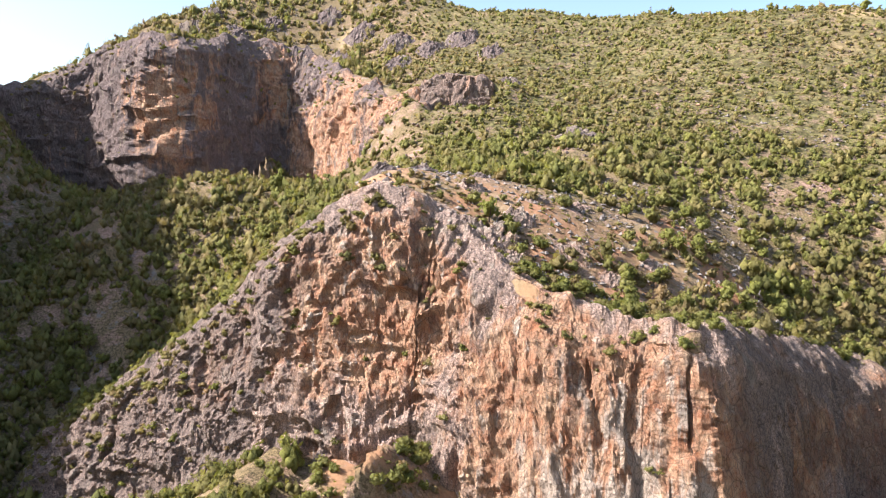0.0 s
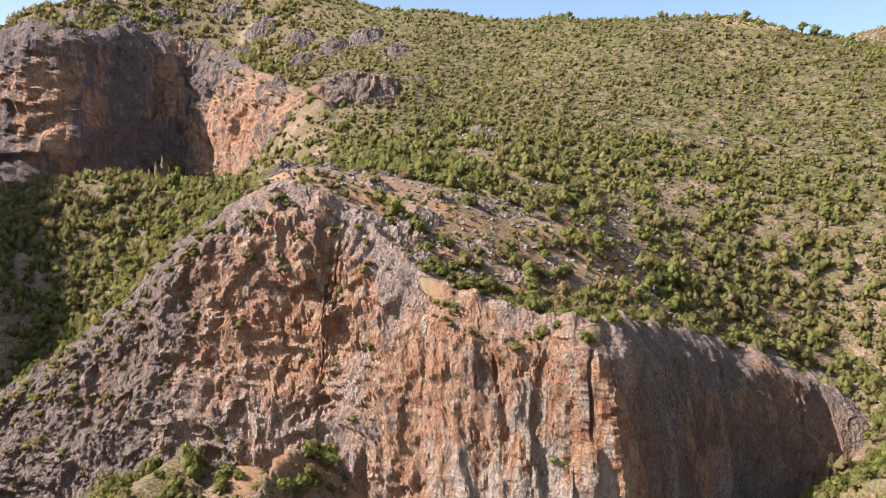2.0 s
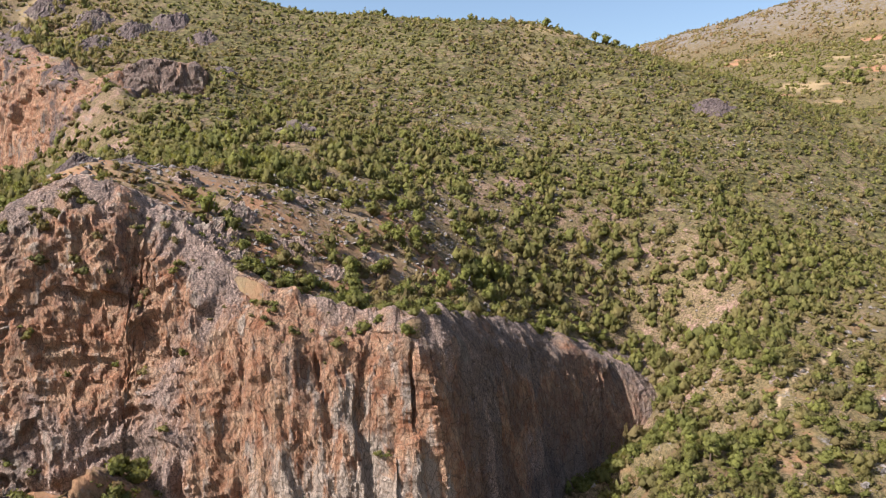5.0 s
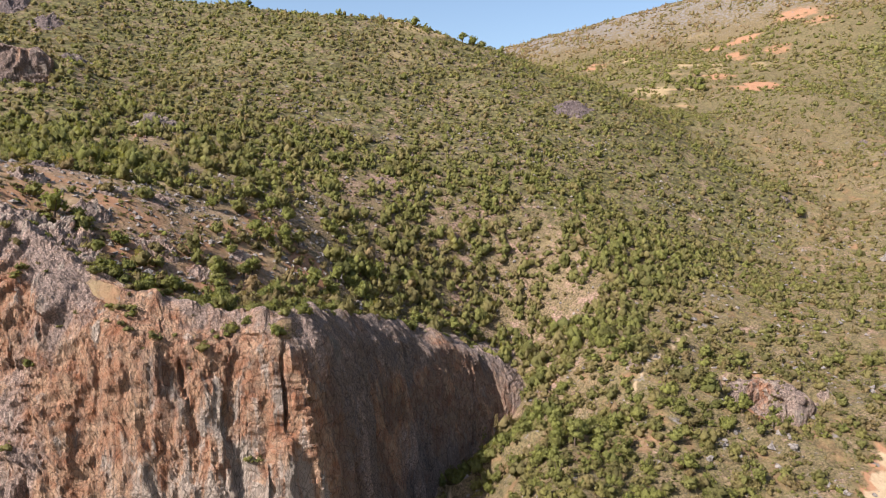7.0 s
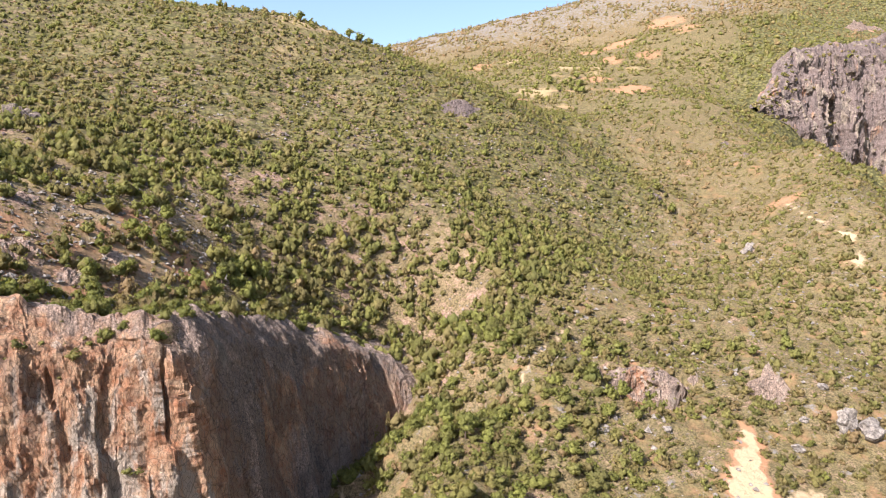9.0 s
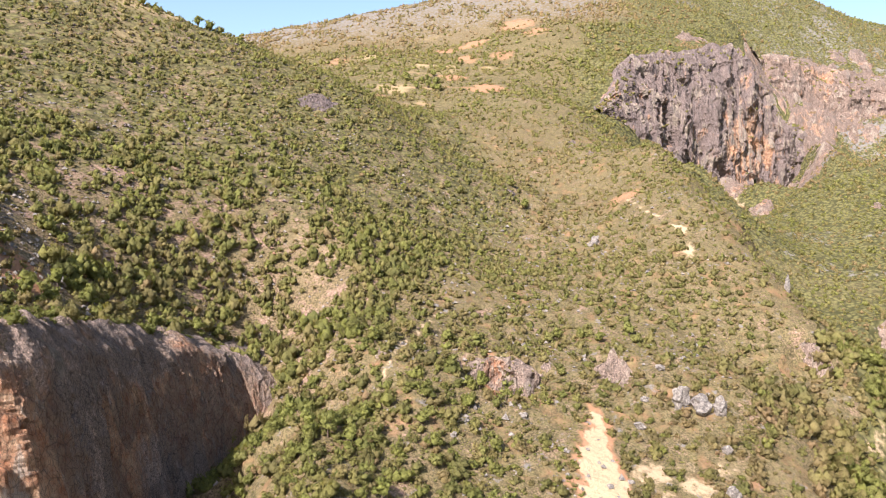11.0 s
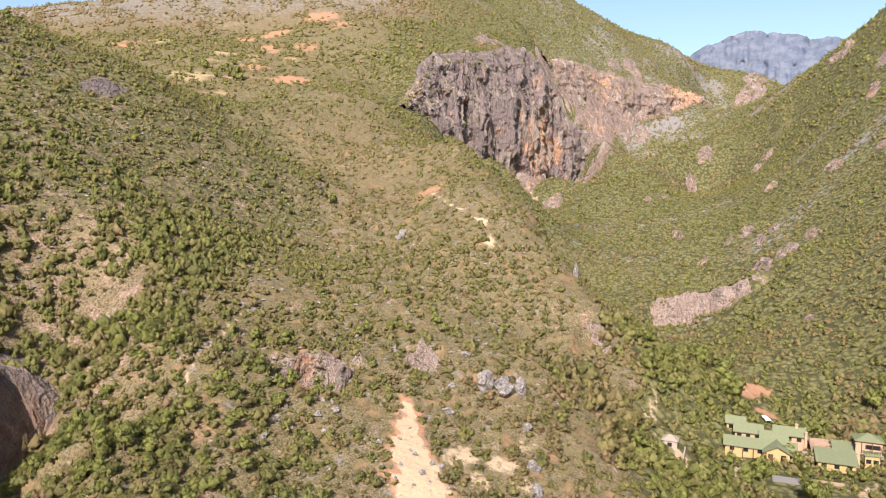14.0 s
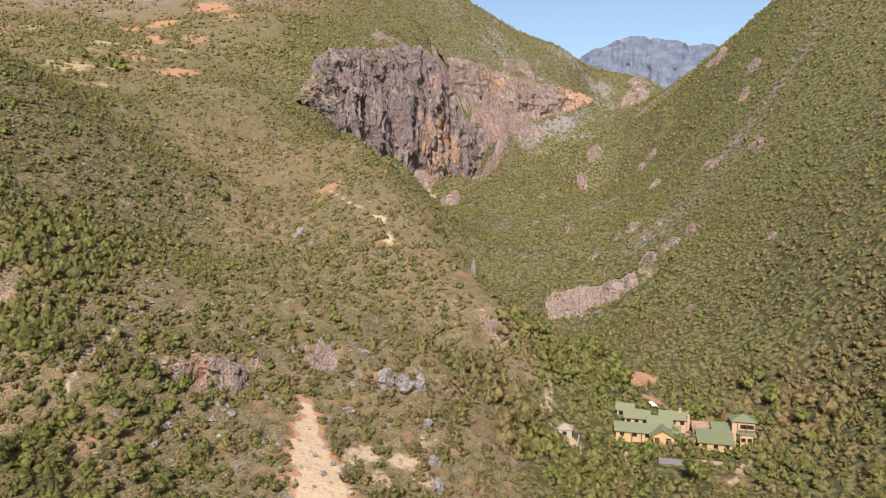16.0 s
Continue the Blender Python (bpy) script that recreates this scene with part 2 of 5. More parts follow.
RIM_GROUND = [(-19.6, 170.9, 108.1), (-3.5, 176, 108.1), (10.2, 171.7, 103.9), (12, 152, 95.5), (20.8, 158.6, 97.5), (21, 146, 90), (27.4, 152.6, 90.3), (34.1, 144, 81.7), (41.3, 136.9, 78.3), (48.8, 133.4, 80.5), (69.1, 157.5, 73.3), (98.9, 171.5, 64.1), (117.9, 176.2, 58.3), (135.1, 176.2, 52.4)]
RAVINE = [(388.7, 314.5, 154.1), (321, 221.4, 112.5), (279.1, 176.2, 91.2), (207.1, 160.5, 75.5), (163.2, 150.4, 67.3), (129.9, 141.4, 57.5)]
SPUR_CREST = [(450.9, 216.1, 145.6), (382.1, 134.1, 114.9), (349.7, 104.7, 95.1), (315.9, 76.3, 78.4), (284.1, 58.3, 65.4), (254.5, 42.3, 55.9), (237.8, 32.3, 48.5), (226.2, 28.7, 40.7)]
SPUR_BACK = [(397.6, 119, 53.1), (364.5, 88, 36.4), (333.1, 68.4, 23.4), (303.8, 50.5, 13.9)]
SPUR_FOOT = [(139, 129.6, 56), (126.3, 113.8, 49), (111.1, 115.1, 45), (132.4, 103.4, 47), (109.3, 130.2, 46), (93.6, 119.8, 36)]
SPUR_FACE = [(239.5, 154.4, 73.1), (274.2, 133.6, 76.3), (335, 157, 100.5), (366.6, 204.9, 123.6), (218, 95.4, 58.7), (163, 107, 51.6), (175.9, 60.5, 43.3), (161.4, 75, 43.4), (137.6, 59.7, 34.3), (115.8, 88.9, 37.5), (96.7, 109.4, 40.3), (175.9, 38.3, 37.3), (208, 54.3, 51.9), (166.7, 135.8, 61.1)]
FIELD = [(492.1, 579.2, 248.3), (448.8, 427.8, 202.5), (456.5, 357.7, 189.4), (451.7, 296, 173.9), (440.2, 237.1, 159.1), (580.2, 426.4, 244.3), (593.4, 332, 242.9)]
FAR_HILL = [(595.6, 803.3, 295.8), (686.9, 767.5, 317.5), (779.5, 718.3, 338.2), (853, 662.4, 362.1), (780.4, 775.3, 343.6), (856.1, 690.7, 368), (934.1, 542.1, 412.4), (965.7, 385.9, 414.5), (1002.9, 275.5, 389.7), (1041.3, 198.5, 347.3), (1071.5, 135.4, 313.9), (1127.5, 74.5, 291.9)]
FAR_HILL_BACK = [(774.3, 1044.3, 145.8), (887, 991, 167.5), (1000.1, 921.6, 188.2), (1089.9, 846.4, 212.1), (993.2, 986.7, 193.6), (1089.6, 879.1, 218), (1193.6, 692.7, 262.4), (1244.3, 497.2, 264.5), (1292.2, 355, 239.7), (1336, 254.7, 197.3), (1369.1, 173, 163.9), (1426.8, 94.3, 141.9)]
CLIFF_HILL = [(726.8, 283, 274.6), (789.5, 221.7, 274.5), (939.2, 198.7, 292.6), (1058.2, 62.3, 259), (1200, -3.6, 266.6)]
CANYON = [(487.6, 110.6, 78.3), (459.8, 137.6, 93.6), (638.5, 121.6, 101.6), (814.1, 98.1, 132), (1049, 45.1, 176.6), (1500, -5.9, 277.9)]
GORGE_FOOT = [(567.3, 195.3, 98), (612, 187.1, 88), (682.1, 157.5, 90), (522.8, 200.7, 112), (706.8, 137.4, 100), (547.9, 157.1, 84), (582.2, 145.2, 80)]
V_RIDGE = [(548.7, 111.8, 71.7), (592.3, 95.6, 95), (645.3, 78, 117), (688.4, 47, 136), (729.8, 17.9, 150), (799.2, -35.1, 182)]
V_BACK = [(606.3, 143.6, 77.7), (659.3, 126, 98), (702.4, 95, 108), (743.8, 65.9, 120), (813.2, 12.9, 152)]
VALLEY = [(489.2, 103.6, 68.1), (435.2, 64.9, 38.9), (368, 38.3, 31.2), (309.8, 10, 28.4), (269.9, -8.2, 25.8), (214.6, 12.9, 20.1), (215.7, -12, 22.2), (217.5, -32.8, 21.8), (179.6, 12, 22.5), (189.8, -9.5, 20.6)]
RIGHT_SLOPE = [(430, 5.1, 42.1), (415.7, -60.3, 77.9), (327.5, -91.4, 83.6), (249.8, -72.2, 42), (239.7, -50.9, 24.7), (489.5, -101.8, 127.9), (619.6, -21.9, 112.7), (679, 36.2, 92.7), (189.5, -63.9, 26.9), (315.4, -54, 45.7)]
RIGHT_RIDGE = [(1099.8, -19, 242), (876.1, -83.1, 233.7), (773, -104.2, 243.5), (731.4, -112.7, 252.8), (698.8, -125.5, 263.7), (669.6, -166.5, 286.3), (640.2, -197.7, 301)]
RIGHT_BACK = [(1259.8, -21.8, 182), (1035.4, -98.2, 173.7), (931.6, -125.6, 183.5), (889.5, -137.1, 192.8), (856.3, -153.8, 203.7), (824.9, -205.1, 226.3), (793.1, -244.9, 241)]
GULLY = [(-114.7, 185.4, 25), (-102.8, 201.3, 37.1), (-90.6, 215.7, 50.4), (-77, 227.3, 68.2), (-60.6, 242.5, 83.7), (-46.9, 257.8, 96.2), (-44.6, 268.3, 102.4)]
LEFT_SLOPE = [(-134.7, 220, 56.2), (-124, 245.5, 81), (-97, 252, 86.8), (-72.1, 256, 86.8), (-88.9, 284.4, 109), (-58.7, 279.9, 102.4), (-128.7, 303.9, 105.7), (-170.7, 305.5, 98.1), (-181.5, 257.4, 73.5)]
BOWL_FLOOR = [(-90, 356, 100), (-89, 339, 99), (-84, 358, 100), (-95, 372, 104), (-84, 372, 104), (-130.9, 308.4, 99), (-112.9, 310.1, 101), (-124.8, 343, 99), (-95, 310.8, 106), (-102.3, 334.7, 101), (-86.7, 323.6, 104), (-97.1, 362.2, 100), (-73.1, 316.7, 102), (-79.9, 345.9, 99), (-59.2, 304.3, 102), (-63.9, 328.8, 99), (-70.6, 363.2, 99), (-46.9, 296.3, 101), (-50.8, 321, 99), (-54.8, 345.7, 100), (-38.4, 312.7, 101), (-35.3, 287.8, 102)]
CLIFF_FOOT = [(-12, 113, 40), (-20, 107, 34), (-4, 110, 38), (-28, 113, 34), (8, 112, 36), (-16, 120, 44), (0, 118, 45), (-0.1, 130, 50.5), (-4, 124, 49), (-12, 127, 46.5), (6, 126, 46), (-20, 128, 42), (-40, 115, 32), (-70, 140, 22), (20, 105, 30), (50, 100, 28)]
# land out of view; the high left points are added to shade the bowl
UNSEEN_SURROUND = [(0, 0.1, 4), (0, 70, 10), (56.6, 56.6, 14), (90, 0, 8), (-56.6, 56.6, 4), (-201.4, 121, 95), (-300, 180.3, 180), (-310.9, 251.7, 245), (-336.4, 313.7, 255), (-396, 396, 270), (-155.9, 90, 60), (-200.7, 222.9, 156), (-179.8, 173.7, 140), (-236, 262, 210), (-246, 292, 218), (-226, 236, 192), (-340, 400, 262), (-312, 388, 235), (-120, 0, 4), (0, -90, 20), (77.8, -77.8, 10), (-77.8, -77.8, 14), (0, -260, 110), (-130, -225.2, 90), (-263.1, -95.8, 60), (-409, 132.9, 170), (130, -225.2, 120), (229.4, -160.6, 130), (519.6, -300, 260), (0, -700, 250), (-536.2, -450, 220), (-787.8, 138.9, 260), (-400, 692.8, 140), (0, 800, 240), (338.1, 725, 190), (989.9, 989.9, 200), (1503.5, 547.2, 250), (1900, 0, 120), (1409.5, -513, 350), (0, -1800, 250), (-1800, 0, 250), (-900, 1558.8, 200), (752.4, 2067.3, 160), (0, -4500, 200), (-4500, 0, 200), (0, 4500, 150), (3897.1, 2250, 200), (3897.1, -2250, 200)]
NEAR = [(-97.9, 210.3, 41.3, 0), (-98.2, 192.4, 41.5, 10), (-94.3, 179, 43.7, 16), (-80.8, 172.2, 53.3, 24), (-60.1, 165.4, 66.1, 30), (-44.3, 161.7, 82.7, 42), (-30.2, 155.3, 89.7, 44), (-21.2, 152.7, 102.6, 52), (-10.2, 151.4, 106.3, 54), (0.7, 150, 97, 46), (9, 142.5, 87.5, 42), (18.5, 135, 83, 46), (28.3, 131, 79.5, 50), (38.2, 129.5, 76.3, 46), (44.3, 125, 76.5, 46), (55.4, 136.1, 73, 47), (66.7, 146.5, 71.6, 45), (81.4, 157.2, 66.1, 38), (102, 165, 59.8, 28), (118.9, 169.4, 54, 17), (133.9, 169.5, 46.6, 0)]
DOME = [(-15, 331, 147, 0), (-8, 327, 154, 11), (4, 322, 158, 23), (14, 319, 157, 20), (25, 321, 149, 0)]
# HOLLOW: small step added, turned from the sun, for the gully's deep shade
HOLLOW = [(283, 174, 94, 0), (286, 178, 99, 7), (290.5, 184, 101, 9), (296, 191, 103, 0)]
BACKWALL = [(-298.8, 400.9, 136.3, 0), (-271.3, 408, 154.7, 55), (-252.1, 408.5, 161.3, 68), (-221.7, 412.2, 174.2, 72), (-188.5, 414.1, 182.5, 76), (-159.4, 379.9, 182.5, 82), (-142.2, 373.9, 185.1, 82), (-123.3, 397.3, 186.7, 78), (-104.4, 421.3, 192.1, 80), (-82.7, 428.1, 190.6, 80), (-57.6, 393.8, 170.4, 62), (-34.3, 360.4, 156.2, 54), (-16, 331.6, 145.7, 38), (-2.7, 312, 138.7, 0)]
GORGE = [(506, 251.4, 155, 0), (529.4, 249, 182.7, 36), (575.3, 244.2, 211.9, 75), (631.6, 223.6, 223.2, 105), (702.2, 199.5, 236.5, 135), (730.8, 189.7, 215.3, 115), (764.9, 176.7, 178.4, 66), (798.1, 165, 138.6, 0)]
CANYON_BAND = [(827.3, 234.8, 251.3, 0), (842.8, 215.8, 246, 40), (888.2, 173.5, 243, 78), (904.7, 140, 228, 66), (923.7, 112, 224, 64), (955.8, 90, 232.6, 66), (968.4, 60, 225.3, 52), (999.5, 31.8, 203.6, 24), (1179.7, -25.3, 242.6, 0)]
BAND = [(412.8, 42.5, 32.9, 0), (410.5, 34.9, 39.5, 16), (409.8, 11.1, 44.5, 18), (405, 3.3, 47.1, 12), (404.9, -10.1, 55.5, 8), (419.2, -25.5, 64.2, 0)]
CRAG = [(156.6, 117.8, 49.3, 0), (159.4, 114, 53.5, 4), (163.8, 109.4, 56, 9), (166, 102.4, 56, 9), (171.7, 96.6, 53, 5), (173, 90.1, 50, 0)]
KNOLL = [(186.5, 91.5, 48.4, 0), (188.5, 88.3, 54.5, 6.5), (191, 83.3, 56.5, 8), (191.5, 79.5, 54.5, 6), (192.3, 75.5, 49.1, 0)]
SPUR_END = [(246.4, 53, 56.2, 0), (248.6, 46.9, 58.7, 5), (244.9, 38.8, 53.9, 9), (239.6, 33.7, 47.9, 9), (232.1, 29.5, 41, 0)]
NEAR_PALE = [(55.5, 127, 71, 1.6, 1.6), (40, 119.5, 70, 1.6, 1.5), (40.5, 118, 65, 2, 1.2), (27, 124, 62, 4, 0.7), (20, 128, 58, 4, 0.6), (33, 122, 55, 5, 0.6)]
NEAR_CRACKS = [(67.9, 57.5, 67.0, 42, 0.45), (109.6, 54, 108.4, 46, 0.3), (43.5, 74, 42.8, 58, 0.35), (26.5, 72, 27.5, 64, 0.3)]
NEAR_WARM = [(20, 128, 55, 14, 0.35), (33, 122, 50, 14, 0.35), (26, 126, 55, 13, 0.55), (34, 123, 51, 10, 0.45), (10, 133, 61, 9, 0.5), (22, 128, 64, 8, 0.4), (-2, 138, 84, 7, 0.7), (-9, 141, 75, 8, 0.55), (-26, 148, 79, 8, 0.55), (-20, 145, 66, 8, 0.4), (-16, 144, 53, 9, 0.35), (-45, 156, 57, 9, 0.4), (18, 129, 76, 5, 0.5), (44, 119, 60, 8, 0.45), (-15, 143, 95, 5, 0.45), (51, 116, 56, 9, 0.35), (75, 143, 48, 9, 0.35), (92, 149, 50, 9, 0.5), (106, 152, 48, 9, 0.75), (116, 153, 47, 8, 0.75), (65, 137, 43, 9, 0.3)]
BACK_WARM = [(-144, 369, 138, 16, 0.7), (-134, 375, 151, 14, 0.5), (-42, 367, 128, 26, 0.9), (-64, 399, 120, 20, 0.8), (-19, 332, 137, 14, 0.8), (-100, 416, 167, 18, 0.35), (-81, 422, 141, 14, 0.3)]
CANYON_WARM = [(955, 75, 205, 22, 0.6), (960, 55, 210, 16, 0.5), (890, 165, 215, 20, 0.3)]
GORGE_WARM = [(696, 195, 131, 22, 0.9), (667, 206, 138, 18, 0.7), (738, 180, 141, 18, 0.5), (529, 244, 168, 16, 0.25), (708, 191, 184, 22, 0.3), (588, 233, 174, 18, 0.15)]
CLIFFS = [(NEAR, 12.0), (BACKWALL, 14.0), (GORGE, 16.0), (CANYON_BAND, 30.0), (BAND, 6.0), (CRAG, 2.5), (KNOLL, 2.5), (SPUR_END, 3.0), (DOME, 4.0), (HOLLOW, 2.5)]


def to_cliff(x, y, line):
    """Signed distance in front of a cliff line, and the drop there."""
    x, y = np.asarray(x, float), np.asarray(y, float)
    best = np.full(x.shape, 1e12)
    side, drop, sure = np.zeros(x.shape), np.zeros(x.shape), np.zeros(x.shape)
    for a, b in zip(line[:-1], line[1:]):
        dx, dy = b[0] - a[0], b[1] - a[1]
        q = np.clip(((x - a[0]) * dx + (y - a[1]) * dy) / (dx * dx + dy * dy), 0, 1)
        px, py = x - a[0] - q * dx, y - a[1] - q * dy
        d = np.hypot(px, py)
        cross = (dy * px - dx * py) / math.hypot(dx, dy)
        near = (d < best - 1e-6) | ((np.abs(d - best) <= 1e-6) & (np.abs(cross) > sure))
        front = cross > 0
        best = np.where(near, d, best)
        sure = np.where(near, np.abs(cross), sure)
        side = np.where(near, np.where(front, d, -d), side)
        drop = np.where(near, a[3] + q * (b[3] - a[3]), drop)
    return side, drop


def drops(x, y):
    total = 0
    for line, width in CLIFFS:
        s, d = to_cliff(x, y, line)
        total = total + d * smooth(0.5, width, s) * (1 - smooth(6 + 0.2 * d, 14 + 0.9 * d, s))
    return total


CONTROL = []
for group in (MAIN_RIDGE, RIDGE_BACK, MAIN_SLOPE, RIM_GROUND, RAVINE, SPUR_CREST, SPUR_BACK, SPUR_FOOT, SPUR_FACE, FIELD, FAR_HILL, FAR_HILL_BACK,
              CLIFF_HILL, CANYON, V_RIDGE, V_BACK, GORGE_FOOT, VALLEY, RIGHT_SLOPE, RIGHT_RIDGE, RIGHT_BACK, GULLY, LEFT_SLOPE, BOWL_FLOOR, CLIFF_FOOT, UNSEEN_SURROUND):
    CONTROL += group
for line, width in CLIFFS:
    for a, b in zip(line[:-1], line[1:]):
        dx, dy = b[0] - a[0], b[1] - a[1]
        n = math.hypot(dx, dy)
        mx, my, mz, deep = ((a[i] + b[i]) / 2 for i in range(4))
        CONTROL.append((mx - dy / n * 2.5, my + dx / n * 2.5, mz))
        if deep > 25:
            for s in (width + 6, 7 + 0.45 * deep):
                CONTROL.append((mx + dy / n * s, my - dx / n * s, mz - deep))
        elif deep > 7 and line is not CANYON_BAND:
            for s, k in ((width + 4, 1.0), (16 + 0.9 * deep, 1.25)):
                CONTROL.append((mx + dy / n * s, my - dx / n * s, mz - deep * k))
CONTROL = np.array(CONTROL)


def kernel(dx, dy):
    q = dx * dx + dy * dy
    return -np.sqrt(q + 0.02)


def solve_land():
    p = CONTROL[:, :2] / 100
    k = kernel(p[:, None, 0] - p[None, :, 0], p[:, None, 1] - p[None, :, 1])
    n = len(p)
    full = np.zeros((n + 1, n + 1))
    full[:n, :n] = k + np.eye(n) * 0.02
    full[:n, n], full[n, :n] = 1, 1
    target = np.zeros(n + 1)
    target[:n] = CONTROL[:, 2] + drops(CONTROL[:, 0], CONTROL[:, 1])
    return np.linalg.solve(full, target)


LAND = solve_land()


def land(x, y, detail=True):
    """Height of the ground."""
    x, y = np.asarray(x, float), np.asarray(y, float)
    shape = x.shape
    x, y = x.ravel(), y.ravel()
    z = np.empty(len(x))
    p = CONTROL[:, :2] / 100
    for i in range(0, len(x), 20000):
        a, b = x[i:i + 20000] / 100, y[i:i + 20000] / 100
        z[i:i + 20000] = kernel(a[:, None] - p[None, :, 0], b[:, None] - p[None, :, 1]) @ LAND[:-1] + LAND[-1]
    z = z - drops(x, y)
    if detail:
        r = np.hypot(x, y)
        z = z + fbm(x / 60, y / 60, 0, 5, 0.5, 3) * np.clip(r / 90, 0.5, 3.5) * 1.3 + fbm(x / 9, y / 9, 0, 3, 0.5, 9, True) * np.clip(r / 300, 0.3, 1.5) * 0.7
    return z.reshape(shape)


def link_mesh(name, verts, faces, material, parent=None, flat=False, attrs=None, normals=None):
    """A mesh object from numpy arrays; faces all have the same number of corners."""
    verts, faces = np.asarray(verts, np.float32), np.asarray(faces, np.int32)
    me = bpy.data.meshes.new(name)
    me.vertices.add(len(verts))
    me.vertices.foreach_set("co", verts.ravel())
    k = faces.shape[1]
    me.loops.add(faces.size)
    me.loops.foreach_set("vertex_index", faces.ravel())
    me.polygons.add(len(faces))
    me.polygons.foreach_set("loop_start", np.arange(0, faces.size, k, dtype=np.int32))
    me.polygons.foreach_set("use_smooth", np.full(len(faces), not flat))
    for key, values in (attrs or {}).items():
        me.attributes.new(key, "FLOAT", "POINT").data.foreach_set("value", np.asarray(values, np.float32).ravel())
    me.update(calc_edges=True)
    me.materials.append(material)
    if normals is not None:
        me.normals_split_custom_set_from_vertices(np.asarray(normals, np.float32))
    ob = new(name, me)
    if parent:
        ob.parent = parent
    return ob


def grid_faces(rows, cols):
    i = np.arange(rows * cols).reshape(rows, cols)
    return np.stack([i[:-1, :-1], i[:-1, 1:], i[1:, 1:], i[1:, :-1]], -1).reshape(-1, 4)


def blob(x, y, px, py, radius):
    return np.exp(-((x - px) ** 2 + (y - py) ** 2) / radius ** 2)


def link_dist(x, y, line):
    """Distance to a polyline in plan."""
    x, y = np.asarray(x, float), np.asarray(y, float)
    best = np.full(x.shape, 1e12)
    for a, b in zip(line[:-1], line[1:]):
        dx, dy = b[0] - a[0], b[1] - a[1]
        q = np.clip(((x - a[0]) * dx + (y - a[1]) * dy) / (dx * dx + dy * dy), 0, 1)
        best = np.minimum(best, np.hypot(x - a[0] - q * dx, y - a[1] - q * dy))
    return best


# bare places: x, y, radius, weight
RED_SPOTS = [(458, 307, 15, 1), (567, 402, 17, .9), (545, 416, 14, .7), (630, 389, 20, .8), (605, 351, 16, .6), (456, 470, 13, .7), (466, 347, 10, .7), (517, 373, 12, .7), (536, 347, 13, .6), (389, 354, 9, .6), (58, 181, 6, .7), (68, 172, 5, .8), (66, 163, 5, .7), (158, 104, 6, .5),
             (274, -7, 9, .9), (257, -12, 5, .8), (199, -32, 5, .35), (318, 1, 5, .6), (309, -13, 5, .5), (120, 106, 4, .4), (313, 135, 9, .4)]
DRY_SPOTS = [(-92, 293, 9, 1), (-73, 301, 7, .9), (-48, 267, 6, .7), (-139, 284, 6, .7), (-32, 360, 7, .9), (-56, 433, 8, 1), (21, 342, 8, .7), (45, 224, 8, .6), (22, 205, 8, .7),
             (30, 190, 9, .6), (410, 364, 12, .4), (388, 326, 10, .5), (403, 329, 9, .4), (423, 367, 11, .5), (479, 391, 12, .4), (480, 457, 13, .5), (432, 347, 9, .4), (500, 334, 12, .4), (215, 340, 10, .5), (195, 345, 9, .5), (52, 170, 10, .4)]
PALE_SPOTS = [(152, 57, 4, .8), (155, 48, 4.5, .8), (152, 42, 4, .8), (146, 52, 3.5, .7), (160, 53, 3, .6), (165, 44, 4, .6), (140, 45, 4, .6), (279, 95, 5, .4), (264, 88, 5, .5), (213, 12, 3, .7)]
SCAR = [(163.3, 76.2), (152, 71), (144, 66), (137, 60), (125, 54)]
TRAILS = [[(84, 162), (95, 165.5), (105, 169), (116, 173), (126, 174)], [(277, -5), (266, -11), (257, -13), (246, -9)], [(75, 134), (86, 137.5), (98, 143), (108, 135), (112.4, 129)], [(171.6, 135.4), (153, 129), (141, 126), (130, 120)],
          [(229, 21.5), (222, 19), (216, 20), (208, 16)], [(213, -3.9), (207, -3), (203, -5)], [(488, 30), (498, 22.7), (511, 8), (524, -6)],
          [(229, 44), (222, 40), (214, 36)], [(313, 135), (290, 112), (279, 95), (262, 86)]]
V_LINE = [(540, 140), (580, 118), (640, 105), (700, 88), (760, 45), (830, 8), (950, -10)]
SCREE = [(650, 185), (633, 171), (605, 157), (577, 144)]
FOREST = [(190, 12, 26), (205, 36, 20), (245, 26, 22), (240, -50, 30), (196, -8, 16), (262, 10, 20), (290, 20, 26), (330, 25, 26), (250, -4, 8)]
YARD = [(212, 8, 8), (206, 7, 5), (194.5, -15.5, 5), (226, -9, 10), (223, -30, 7.5), (236, -10, 8), (214, 14, 6), (208, 13, 4.5), (202, -16, 7), (274, -7, 8), (258, -12, 5), (199, -32, 6)]


TERRACES = [[(456, 386), (460, 368), (462, 351)], [(437, 353), (444, 335), (449, 319)], [(506, 372), (514, 352), (520, 335)], [(576, 371), (585, 348), (593, 326)], [(468, 426), (475, 410)], [(384, 340), (395, 330), (404, 318)], [(412, 378), (422, 362), (430, 346)], [(476, 400), (484, 384), (492, 366)], [(530, 420), (540, 402), (548, 380)], [(500, 345), (508, 330)], [(446, 372), (458, 362)]]
PATHS = [[(213, -4.3), (217.5, -5)], [(212, 12), (206, 9), (201, 8)], [(228, 20), (222, 21), (216, 23)], [(200, -3), (207, -4.6), (213, -4.3)], [(197, -31), (205, -34), (212, -38)], [(232, -25), (238, -30)]]


